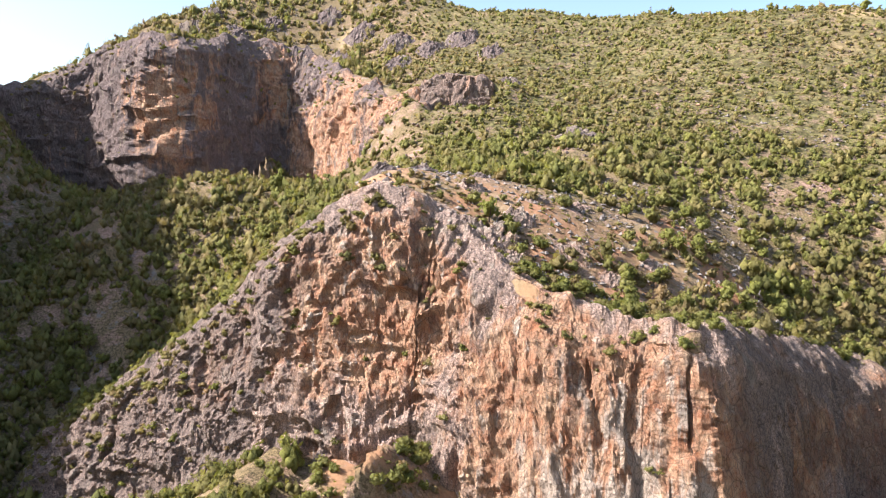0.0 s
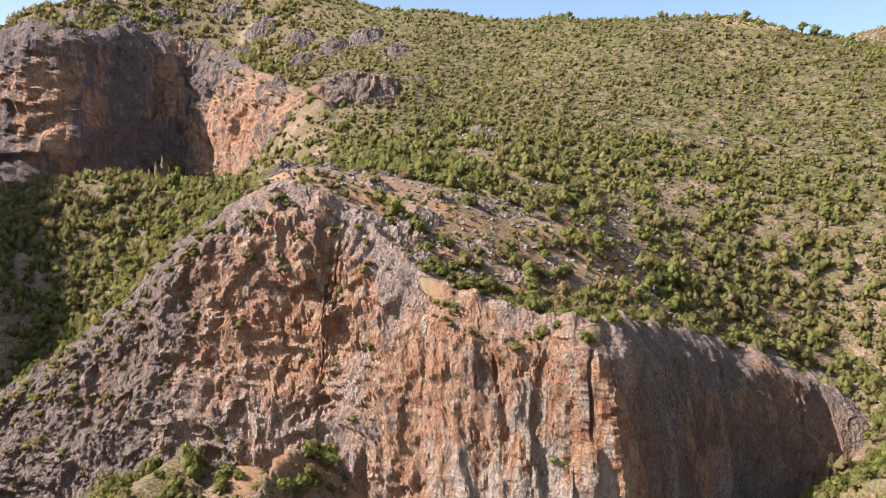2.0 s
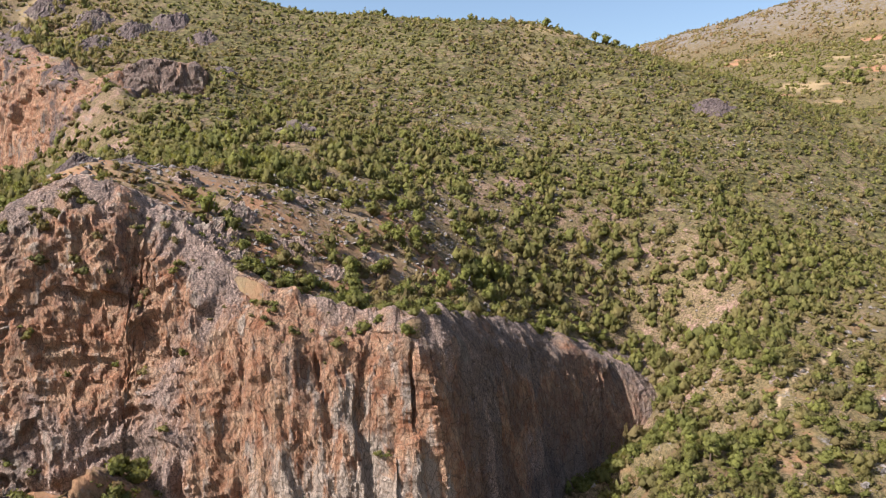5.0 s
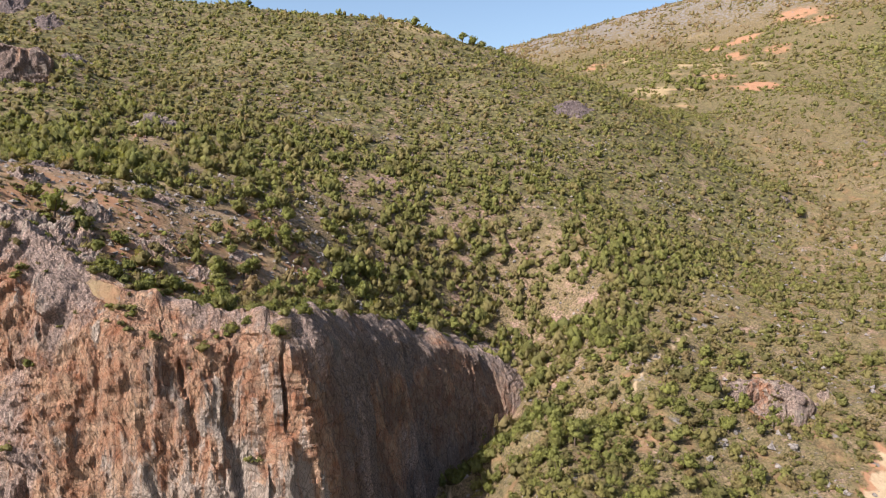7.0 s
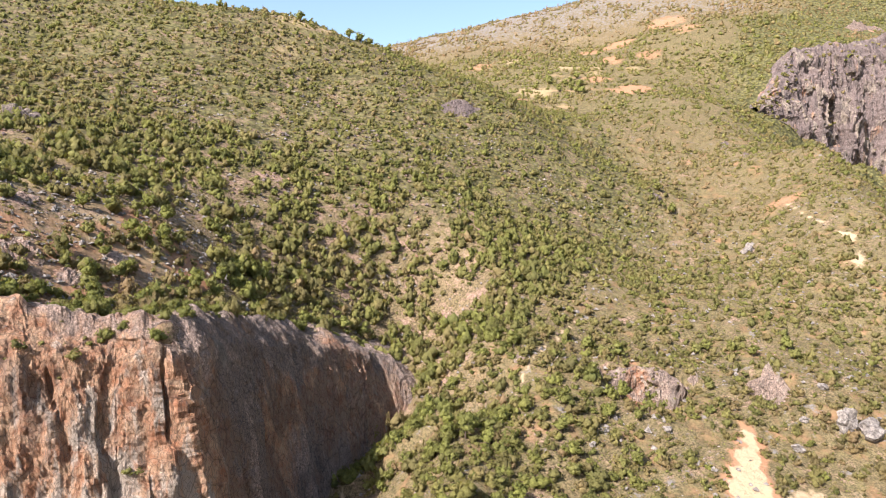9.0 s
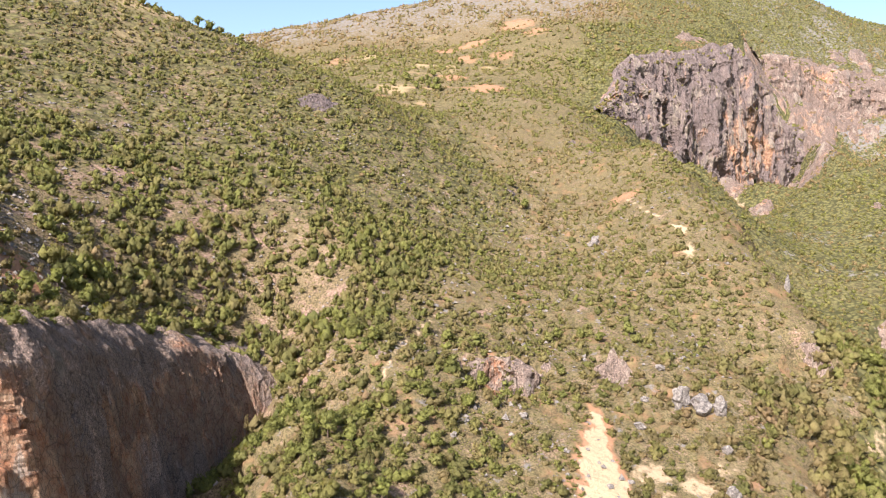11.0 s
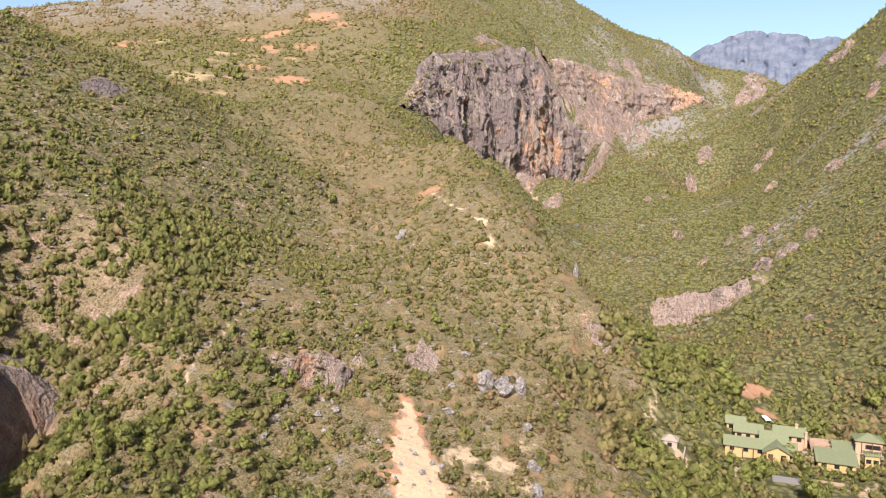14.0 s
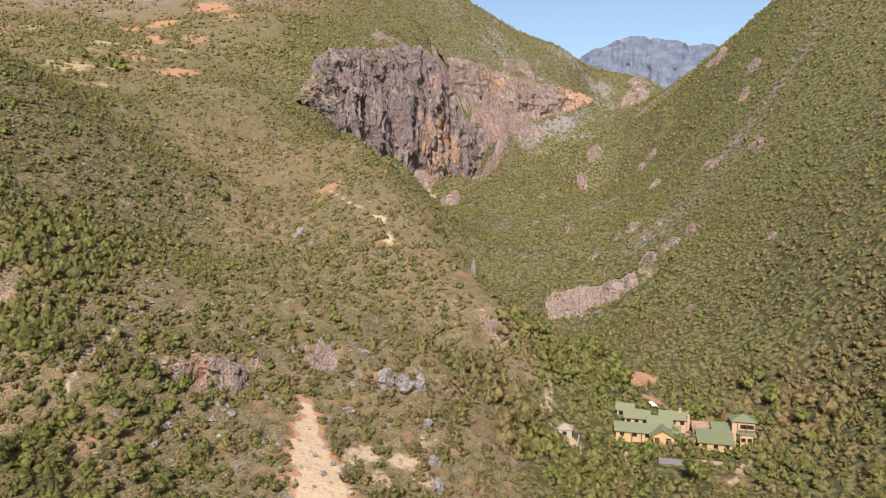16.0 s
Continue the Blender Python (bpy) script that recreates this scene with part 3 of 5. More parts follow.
def spots(x, y, rows):
    out = np.zeros_like(x)
    x, y = x + fbm(x / 5, y / 5, 0, 4, 0.6, 51) * 4.5, y + fbm(x / 5, y / 5, 9, 4, 0.6, 53) * 4.5
    for px, py, radius, gain in rows:
        out = np.maximum(out, gain * np.exp(-(((x - px) ** 2 + (y - py) ** 2) / radius ** 2) ** 2))
    return out


def regions(x, y):
    """Weights of the parts of the landscape."""
    r, az = np.hypot(x, y), np.degrees(np.arctan2(x, y))
    ravine = to_cliff(x, y, [(*p, 0) for p in RAVINE])[0]
    crest = to_cliff(x, y, [(*p, 0) for p in SPUR_CREST])[0]
    east = np.where(az > 60, smooth(-3, 10, -crest), 0.0) * (1 - smooth(430, 480, r))
    east = np.maximum(east, smooth(82, 86, az))
    east = np.maximum(east, smooth(62, 69, az + fbm(x / 40, y / 40, 0, 3, 0.5, 91) * 3) * smooth(440, 500, r))
    canyon = smooth(-4, 8, -to_cliff(x, y, [(*p, 0, 0) for p in V_LINE])[0]) * smooth(540, 600, r) * (1 - smooth(1000, 1100, r)) * smooth(72, 76, az) * (1 - smooth(95, 100, az))
    rib = fbm((0.55 * x - 0.83 * y) / 95, (0.83 * x + 0.55 * y) / 17, 0, 4, 0.55, 111)
    field = smooth(430, 520, r) * (az > 30) * (1 - east)
    spur = smooth(-6, 14, -ravine) * (az > 36) * (1 - east) * (1 - field)
    left = smooth(0, 6, -az) * smooth(195, 225, r)
    main = np.clip(1 - east - field - spur - left, 0, 1)
    terrace = np.zeros_like(x)
    for line in TERRACES:
        terrace = np.maximum(terrace, 1 - smooth(1.6, 3.4, link_dist(x, y, line) + fbm(x / 6, y / 6, 0, 3, 0.5, 57) * 2.2))
    yard = np.zeros_like(x)
    for px, py, radius in YARD:
        yard = np.maximum(yard, 1 - smooth(radius * 0.8, radius * 1.05, np.hypot(x - px, y - py)))
    forest = np.zeros_like(x)
    for px, py, radius in FOREST:
        forest = np.maximum(forest, 1 - smooth(radius * 0.6, radius, np.hypot(x - px, y - py)))
    trail = np.full(x.shape, 1e9)
    for line in TRAILS:
        trail = np.minimum(trail, link_dist(x, y, line))
    for line in PATHS:
        trail = np.minimum(trail, np.maximum(link_dist(x, y, line) - 0.8, 0.0))
    trail = np.minimum(trail, np.maximum(link_dist(x, y, SCREE) - 2.2, 0.0))
    scar = link_dist(x, y, SCAR) - np.clip((165 - x) * 0.14, 0.6, 4.2) - fbm(x / 3, y / 3, 0, 3, 0.6, 61) * 2.6 - 1.0
    return dict(rib=rib, r=r, az=az, ravine=ravine, crest=crest, east=east, field=field, spur=spur, left=left, main=main, canyon=canyon, terrace=terrace, yard=yard, forest=forest, trail=trail, scar=scar)


def ground_masks(x, y, z):
    g = regions(x, y)
    rim = (1 - smooth(20, 60, np.abs(to_cliff(x, y, NEAR)[0] + 4))) * (1 - smooth(17, 26, g["az"])) * smooth(-13, -8, g["az"])
    herb = 0.42 * g["main"] + 0.58 * g["spur"] + 0.65 * g["east"] + 0.45 * g["field"] + 0.4 * g["left"] + 0.3 * smooth(300, 700, g["r"])
    herb = herb + 0.25 * smooth(690, 780, g["r"]) * (g["az"] < 66)
    red = spots(x, y, RED_SPOTS) + 0.62 * rim + 0.3 * g["yard"] * (g["r"] < 245) + 0.75 * (1 - smooth(0, 1.8, np.abs(g["scar"] - 0.2))) + 0.12 * g["field"]
    dry = spots(x, y, DRY_SPOTS) + 0.36 * rim + 0.08 * g["main"] + 0.1 * g["field"] * smooth(-0.2, 0.5, fbm(x / 50, y / 22, 0, 3, 0.5, 31))
    red = red + 0.34 * g["spur"]
    dry = dry + 0.05 * g["spur"]
    red, dry = red + 0.35 * g["terrace"], dry + 0.3 * g["terrace"]
    stony = g["east"] * smooth(0.18, 0.42, g["rib"]) * smooth(280, 380, g["r"])
    pale = 0.1 * g["spur"] + 0.3 * stony + spots(x, y, PALE_SPOTS) + (1 - smooth(0.2, 1.1, g["trail"])) * 0.8 + (1 - smooth(-0.4, 0.5, g["scar"])) * 1.1
    stone = 0.2 * g["left"] + 0.1 * g["main"] + 0.1 * rim + 0.15 * g["spur"] + 0.35 * stony + 0.16 * smooth(720, 900, g["r"]) + 0.32 * smooth(690, 780, g["r"]) * (1 - smooth(62, 68, g["az"])) - 0.3 * g["yard"]
    lawn = np.exp(-(((x - 200) / 5) ** 4 + ((y + 16) / 4) ** 4))
    canyon = g["canyon"]
    stone, herb = stone + 0.26 * canyon * smooth(-0.35, 0.35, fbm(x / 14, y / 30, z / 30, 4, 0.6, 33)), herb + 0.1 * canyon
    return {"lush": np.clip(g["east"] * 0.75 + 0.5 * g["spur"] + 0.5 * g["field"] * (1 - smooth(700, 780, g["r"])) + 0.62 * g["main"] * smooth(190, 280, g["r"]) + 0.3 * canyon, 0, 1), "herb": herb + lawn * 2, "dry": dry, "red": red - lawn, "pale": pale, "stone": stone}


GRID_AZ = np.concatenate([np.arange(-180, -48, 3.0), np.arange(-48, 122, 0.46), np.arange(122, 180, 3.0), [180.0]])
GRID_R = np.concatenate([np.linspace(0.02, 100, 24)[:-1], np.exp(np.linspace(np.log(100), np.log(1200), 290)), np.exp(np.linspace(np.log(1230), np.log(4900), 36))])


def build_ground():
    a, b = np.meshgrid(np.radians(GRID_AZ), GRID_R)
    x, y = np.sin(a) * b, np.cos(a) * b
    z = land(x, y)
    attrs = ground_masks(x.ravel(), y.ravel(), z.ravel())
    faces = grid_faces(len(GRID_R), len(GRID_AZ))[:, ::-1]
    ob = link_mesh("ground", np.stack([x, y, z], -1).reshape(-1, 3), faces, GROUND, None, False, attrs)
    tagged(ob, "dry stony hillside with bare soil and straw-coloured grass", "ground", kind="structure")
    rise = np.maximum.accumulate((z - 100) / np.maximum(b, 1), axis=0)
    return ob, rise


def sheltered(x, y, z):
    """True where the ground lies well behind a ridge, in dead ground."""
    r, az = np.hypot(x, y), np.degrees(np.arctan2(x, y))
    i = np.clip(np.searchsorted(GRID_R, r) - 3, 0, len(GRID_R) - 1)
    j = np.clip(np.searchsorted(GRID_AZ, az), 0, len(GRID_AZ) - 1)
    return RISE[i, j] > (z + 7 - 100) / r


def soften(q):
    """Wears down the edges of fractured blocks."""
    p = np.pad(q, 1, "edge")
    return (p[:-2, 1:-1] + p[2:, 1:-1] + p[1:-1, :-2] + p[1:-1, 2:] + 2 * q) / 6


def cliff_mesh(name, line, width, step, material, rough, label, seed, top=4.0, warm=(), column=1.0, relief=1.0, fine=0.0, ahead=1.0, chalk=(), cracks=()):
    """A rock face that hangs from a rim line: buttresses, fractured blocks, ledges and cracks. Returns it and its ledges."""
    pts = np.array(line)
    seg = np.hypot(np.diff(pts[:, 0]), np.diff(pts[:, 1]))
    arc = np.concatenate([[0], np.cumsum(seg)])
    n = int(arc[-1] / step)
    u = np.linspace(0, arc[-1], n)
    soft = max(step * 2, arc[-1] / len(pts) * 0.34)

    def along(col):
        return sum(0.2 * np.interp(u + o * soft, arc, pts[:, col]) for o in (-1, -.5, 0, .5, 1))

    rx, ry, high = along(0), along(1), along(3)
    tx, ty = np.gradient(rx), np.gradient(ry)
    length = np.hypot(tx, ty)
    nx, ny = (ty / length)[None, :], (-tx / length)[None, :]
    m = int(max(high) / step * 0.9)
    rim_z = land(rx - nx[0] * 1.5, ry - ny[0] * 1.5)
    foot_z = land(rx + nx[0] * (width + 3), ry + ny[0] * (width + 3)) - 3
    fall = np.maximum(rim_z - foot_z, 1.0)[None, :]
    lip = 0.16 if top > 6 else 0.07
    k = np.linspace(-lip, 1, m)[:, None]
    kk = np.clip(k, 0, 1)
    s = rough
    rag = fbm(u / (7 * s), u * 0 + seed, 0, 4, 0.6, seed + 9)[None, :] * 3.6 * s
    zz = rim_z[None, :] + 0.3 - kk * fall + np.where(k < 0, k * (6 if top > 6 else 45), 0) + rag * np.clip(1 - np.abs(k) * 9, 0, 1)
    out = np.where(k < 0, k * top / lip, width * kk ** 0.62) + ahead * np.clip(k * 9, 0, 1) * np.clip(high / 25, 0.25, 1)[None, :]
    bx, by = rx[None, :] + nx * out, ry[None, :] + ny * out
    zz = zz - np.clip(10 - high, 0, 10)[None, :] * 0.5
    wx = bx + fbm(bx / (9 * s), by / (9 * s), zz / (9 * s), 3, 0.5, seed + 80) * 3 * s
    wz = zz + fbm(by / (8 * s), bx / (8 * s), zz / (12 * s), 3, 0.5, seed + 90) * 4 * s
    # tall flutes on the sheer part, blocky ground to its side
    tower = 0.45 + 1.15 * smooth(2, 16, bx) if top > 6 else 1.0
    sheer = smooth(6, 16, bx) if top > 6 else 0.0
    calm = 1 - 0.45 * smooth(44, 52, bx) if top > 6 else 1.0
    shape = fbm(wx / (15 * s), by / (15 * s), (wz - 75) / (30 * column * s) / tower, 4, 0.5, seed, True) * 2.2 * s * max(1.0, relief) * calm
    big = soften(blocks(wx / (6.5 * s), by / (6.5 * s), (wz - 75) / (9 * column * s) / tower, seed + 20)) * 1.9 * s * relief * calm
    small = blocks(wx / (2.1 * s), by / (2.1 * s), (wz - 75) / (2.6 * column * s) / tower, seed + 30, 0.9) * 0.6 * s * (0.2 + 0.6 * relief) * (0.4 + 0.6 * calm) * (1 - 0.4 * sheer)
    ledge = fbm(wx / (12 * s), by / (12 * s), wz / (3.4 * s), 3, 0.5, seed + 40, True) * 1.1 * s * calm * (1 - 0.75 * sheer)
    crag = fbm(wx / (1.3 * s), by / (1.3 * s), zz / (1.8 * s), 4, 0.62, seed + 60, True) * (0.3 - 0.16 * (fine > 0)) * s
    if fine:
        crag = crag + blocks(wx / 0.9, by / 0.9, zz / 1.3, seed + 70) * fine * (0.5 + 0.5 * calm) + soften(blocks(wx / 3.2, by / 3.2, (zz - 75) / 14 / tower, seed + 75)) * 0.55 * calm
    d = (shape + big + small + ledge + crag) * np.clip(0.45 + k * 4, 0.4, 1)
    for x0, z0, x1, z1, wide in cracks:
        line_x = x0 + (x1 - x0) * (zz - z0) / (z1 - z0) + fbm(zz / 5, zz * 0, 0, 3, 0.5, seed + 97) * 1.2
        d = d - 1.6 * np.exp(-((bx - line_x) / wide) ** 2) * smooth(z1 - 2, z1 + 2, zz) * (1 - smooth(z0 - 2, z0 + 2, zz))
    x, y = bx + nx * d, by + ny * d
    zz = zz + (crag * 0.6 + small * 0.3 + big * 0.15) * np.clip(0.6 + k * 4, 0.5, 1)
    if top > 6:
        # the broken shoulder behind the rim follows the slope and sinks into the soil
        q = np.clip(-k / 0.16, 0, 1)
        bed = land(x, y) + 0.9 + small * 0.9 + crag * 1.2 + big * 0.35 + fbm(x / 7, y / 7, 0, 3, 0.5, seed + 95) * 1.6 - 2.6 * q ** 2
        zz = np.where(k < 0, np.maximum(bed, zz), np.where(k < 0.03, np.maximum(zz, land(x, y) + 0.1), zz))
    hollow = np.clip(0.5 - (shape / (4 * s) + big / (3 * s)) * 0.5, 0, 1)
    heat = hollow * 0.2 - 0.04
    for px, py, pz, radius, gain in warm:
        heat = heat + gain * np.exp(-((x - px) ** 2 + (y - py) ** 2 + ((zz - pz) * 0.65) ** 2) / radius ** 2)
    fresh = 0
    for px, py, pz, radius, gain in chalk:
        fresh = fresh + gain * np.exp(-((x - px) ** 2 + (y - py) ** 2 + ((zz - pz) * 0.5) ** 2) / radius ** 2)
    # third mask: varnish, also painted darker on the shaded wall, lighter on the lit face
    ob = link_mesh(name, np.stack([x, y, zz], -1).reshape(-1, 3), grid_faces(m, n), material, None, True, {"warm": heat, "pale": small * 1.6 / s + fresh + (0.9 * smooth(8, 20, x) * (1 - smooth(45, 53, x)) * smooth(0.3, 0.7, k + 0 * x) if top > 6 else 0), "stain_shade": -0.06 + 0.75 * smooth(-8, -45, x) - 0.4 * smooth(0, 30, x) * (1 - smooth(45, 53, x)) * smooth(0.25, 0.6, k + 0 * x) + 0.6 * smooth(47, 54, x) + 0.12 * smooth(0.3, 0, k + 0 * x) if top > 6 else heat * 0})
    tagged(ob, label, "cliff", kind="structure")
    du = np.stack([np.gradient(q, axis=1) for q in (x, y, zz)], -1)
    dv = np.stack([np.gradient(q, axis=0) for q in (x, y, zz)], -1)
    nrm = np.cross(dv, du)
    flat = nrm[..., 2] / (np.linalg.norm(nrm, axis=-1) + 1e-9)
    ok = (np.abs(flat) > 0.5) & (k > 0.03)
    return ob, np.stack([x[ok], y[ok], zz[ok], np.broadcast_to(k, x.shape)[ok]], -1)


def outcrop(px, py, radius, high, seed, label, material, heat=0.2, name="rock_outcrop", rings=26, sides=46):
    """A knob of broken rock that grows out of the slope."""
    q = np.linspace(0, 1.15, rings)[:, None]
    a = np.linspace(0, 2 * math.pi, sides)[None, :]
    reach = radius * (1 + 0.35 * fbm(np.cos(a) * 1.3 + seed, np.sin(a) * 1.3, 0, 3, 0.5, seed))
    x, y = px + np.cos(a) * q * reach, py + np.sin(a) * q * reach * 0.75
    dome = np.clip(1 - q ** 2.6, -0.3, 1)
    z = land(x, y) - 0.6
    s = max(radius / 3.6, 0.6)
    b1 = blocks(x / (2.4 * s), y / (2.4 * s), z * 0 + seed, seed, 0.9)
    b2 = blocks(x / (1.0 * s), y / (1.0 * s), z * 0 + seed, seed + 9, 0.9)
    b3 = blocks(x / (0.45 * s), y / (0.45 * s), z * 0 + seed, seed + 19, 0.9)
    z = z + dome * high * (0.55 + 0.42 * b1 + 0.22 * b2 + 0.12 * b3)
    x, y = x + b2 * 0.5 * s, y + b1 * 0.5 * s
    ob = link_mesh(name, np.stack(np.broadcast_arrays(x, y, z), -1).reshape(-1, 3), grid_faces(rings, sides)[:, ::-1], material, None, True, {"warm": z * 0 + heat, "pale": b1})
    return tagged(ob, label, "rock")


def boulder(x, y, size, seed, label):
    """A loose angular block, bedded in the soil."""
    bm = bmesh.new()
    bmesh.ops.create_icosphere(bm, subdivisions=3, radius=1)
    co = np.array([v.co[:] for v in bm.verts])
    f = blocks(co[:, 0] * 0.9 + seed * 3.7, co[:, 1] * 0.9, co[:, 2] * 0.9, seed, 0.8) * 0.62 + blocks(co[:, 0] * 2.3, co[:, 1] * 2.3 + seed, co[:, 2] * 2.3, seed + 5, 0.8) * 0.13
    co = co * (1 + f)[:, None] * np.array(size)
    for v, c in zip(bm.verts, co):
        v.co = c
    me = bpy.data.meshes.new("boulder")
    bm.to_mesh(me)
    bm.free()
    me.materials.append(ROCK_PALE)
    ob = new("boulder", me)
    ob.matrix_world = pose(x, y, float(land(np.array([x]), np.array([y]))[0]) + size[2] * 0.45, 0, 0, seed * 47)
    return tagged(ob, label, "boulder", group="loose boulders")


ground, RISE = build_ground()
LEDGES = []
for args in (("cliff_near", NEAR, 12.0, 0.36, ROCK, 1.0, "sunlit limestone cliff with grey crust and orange streaks", 5, 8.0, NEAR_WARM, 2.2, 0.9, 0.3, 2.4, NEAR_PALE, NEAR_CRACKS),
             ("cliff_back", BACKWALL, 14.0, 0.9, ROCK_DARK, 1.9, "tall dark limestone wall with orange hollows", 105, 5.0, BACK_WARM, 1.5, 0.8, 0.0, 4.0),
             ("cliff_gorge", GORGE, 16.0, 1.1, ROCK_DARK, 2.2, "grey and rust-red limestone cliff above the gorge", 205, 6.0, GORGE_WARM, 3.0, 1.8, 0.0, 2.5),
             ("cliff_canyon", CANYON_BAND, 30.0, 1.5, ROCK_FAR, 2.6, "pale reddish rock wall high over the gorge", 305, 6.0, CANYON_WARM, 1.2, 1.5),
             ("cliff_band", BAND, 6.0, 0.6, ROCK_CRAG, 0.8, "pinkish rock band at the foot of the green slope", 405, 3.0, (), 1.6),
             ("crag", CRAG, 3.0, 0.24, ROCK_CRAG, 0.8, "broken grey crag with an orange hollow", 605, 2.0, ((160, 105, 53, 4, 0.9),), 1.1, 1.7),
             ("crag_knoll", KNOLL, 2.5, 0.35, ROCK_CRAG, 0.7, "grey crag among dark shrubs", 705, 2.0, ()),
             ("crag_dome", DOME, 4.0, 0.6, ROCK_FAR, 1.0, "rounded grey limestone bluff above the green slope", 905, 4.0, (), 1.2),
             ("crag_hollow", HOLLOW, 2.5, 0.4, ROCK_DARK, 0.8, "dark rock step in the ravine", 955, 2.0, ()),
             ("crag_spur", SPUR_END, 3.0, 0.4, ROCK_CRAG, 0.8, "pinkish grey crag at the end of the spur", 805, 2.0, ())):
    LEDGES.append(cliff_mesh(*args)[1])

for i, (px, py, radius, high, warm) in enumerate([(48, 258, 9, 4.5, 0.0), (233, 256, 11, 5, 0.0), (-28, 412, 10, 8, 0.0), (-8, 399, 9, 7, 0.0), (10, 403, 10, 8, 0.0), (24, 383, 8, 6, 0.0), (-106, 444, 9, 7, 0.0), (-50, 432, 10, 8, 0.0), (-73, 452, 9, 7, 0.0), (-146, 410, 9, 9, 0.0), (-122, 425, 9, 7, 0.0), (-27, 392, 9, 6, 0.0), (-140, 438, 8, 7, 0.0), (-60, 416, 8, 6, 0.0), (386, 200, 3.5, 2.5, 0.0), (378, 196, 3, 2, 0.0), (372, 181, 3, 2.2, 0.0),
                                                   (274, 130, 3, 2.5, 0.1), (30, 338, 8, 4, 0.0), (48, 160, 4, 2.5, 0.1), (9, 147, 5, 4, 0.1), (12.5, 149, 5, 4.5, 0.1), (6, 151, 4.5, 4, 0.1), (15, 144, 4, 3, 0.1), (-16, 172, 5, 3.5, 0.0), (-5, 178, 4.5, 3, 0.0), (6, 168, 4, 3, 0.1), (17, 158, 4, 3.5, 0.15), (22, 170, 4, 2.5, 0.1), (28, 152, 4.5, 3, 0.1), (36, 148, 4, 2.5, 0.2), (45, 143, 3.5, 2.5, 0.1), (10, 186, 4, 2.5, 0.0), (34, 176, 3.5, 2, 0.1), (-30, 182, 4, 3, 0.0), (140, 128, 3, 2, 0.1), (105, 172, 3, 2, 0.2), (153, 113, 2.2, 4.0, 0.0), (156, 108, 1.8, 3.6, 0.0), (151, 117, 2.2, 2.5, 0.0), (166, 98, 2.2, 3.6, 0.0), (161, 102, 1.6, 2.6, 0.3), (147, 121, 2, 2, 0.0), (171, 95, 2, 2, 0.1), (185, 78, 3, 3, 0.1), (190, 84, 2.5, 2.5, 0.1)]):
    outcrop(px, py, radius, high, 11 + i * 7, "broken grey limestone outcrop among shrubs", ROCK_CRAG if 120 < px < 220 else ROCK_DARK if warm < 0.05 else ROCK, warm)
for i, (px, py, radius, high) in enumerate([(415, -16, 8, 5), (425, -24, 6, 4), (440, -30, 7, 4), (494, 3, 6, 3), (475, 17, 6, 3), (500, -8, 8, 4), (559, -24, 7, 4), (703, 27, 10, 6), (514, -86, 8, 5), (530, -60, 7, 4), (448, -42, 6, 4), (521, 36, 5, 4), (514, 33, 4, 3), (586, 63, 6, 3), (600, 52, 6, 3), (678, 36, 8, 5), (650, -25, 8, 5), (640, -16, 6, 4), (477, -16, 6, 4), (486, -24, 5, 3), (690, -82, 9, 7), (698, -74, 8, 6), (615, -98, 8, 6), (590, -88, 8, 5), (374, -71, 5, 2.5), (345, -33, 4, 2)]):
    outcrop(px, py, radius, high, 211 + i * 5, "pale weathered rock rib in green scrub", ROCK_FAR, 0.1)
for i in range(64):
    px = RNG.uniform(600, 960)
    py = float(np.interp(px, [600, 700, 800, 960], [140, 135, 95, 40])) + RNG.uniform(0, 1) ** 0.8 * 110
    if abs(to_cliff(np.array([px]), np.array([py]), GORGE)[0][0]) < 26:
        continue
    outcrop(px, py, RNG.uniform(7, 18), RNG.uniform(4, 8), 411 + i * 5, "grey weathered rock rib on the canyon wall", ROCK_FAR, RNG.uniform(-0.1, 0.2), rings=18, sides=32)
for i in range(22):
    q = RNG.uniform(0, 1)
    outcrop(770 + 115 * q + RNG.uniform(-12, 12), 168 - 55 * q + RNG.uniform(-22, 26), RNG.uniform(10, 19), RNG.uniform(7, 13), 811 + i * 5, "grey weathered rock rib on the canyon wall", ROCK_FAR, RNG.uniform(-0.1, 0.2), rings=18, sides=32)
for i, (px, py, sx, sy, sz) in enumerate([(180, 61, 2.2, 2.5, 3.2), (183, 56.2, 2.0, 3.1, 2.0), (184, 51.8, 1.6, 1.9, 2.6), (171, 46.5, 1.2, 1.2, 1.1), (166, 66, 1.3, 1.4, 1.0), (158, 41, 1.6, 1.3, 1.7), (176, 69, 0.9, 0.9, 0.8),
                                           (150, 38, 1.8, 1.4, 1.9), (190, 70, 1.1, 1.1, 1.1), (147, 88, 0.9, 0.9, 0.8), (128, 95, 0.8, 0.9, 0.7), (274, 131, 2, 2, 2), (269, 55, 0.9, 0.9, 3.2)]):
    boulder(px, py, (sx, sy, sz), i + 1, "angular grey limestone boulder bedded in dry scrub")

# ---------------------------------------------------------------- vegetation


OCTA_V = np.array([(1, 0, 0), (-1, 0, 0), (0, 1, 0), (0, -1, 0), (0, 0, 1), (0, 0, -1)], float)
OCTA_F = np.array([(0, 2, 4), (2, 1, 4), (1, 3, 4), (3, 0, 4), (2, 0, 5), (1, 2, 5), (3, 1, 5), (0, 3, 5)])


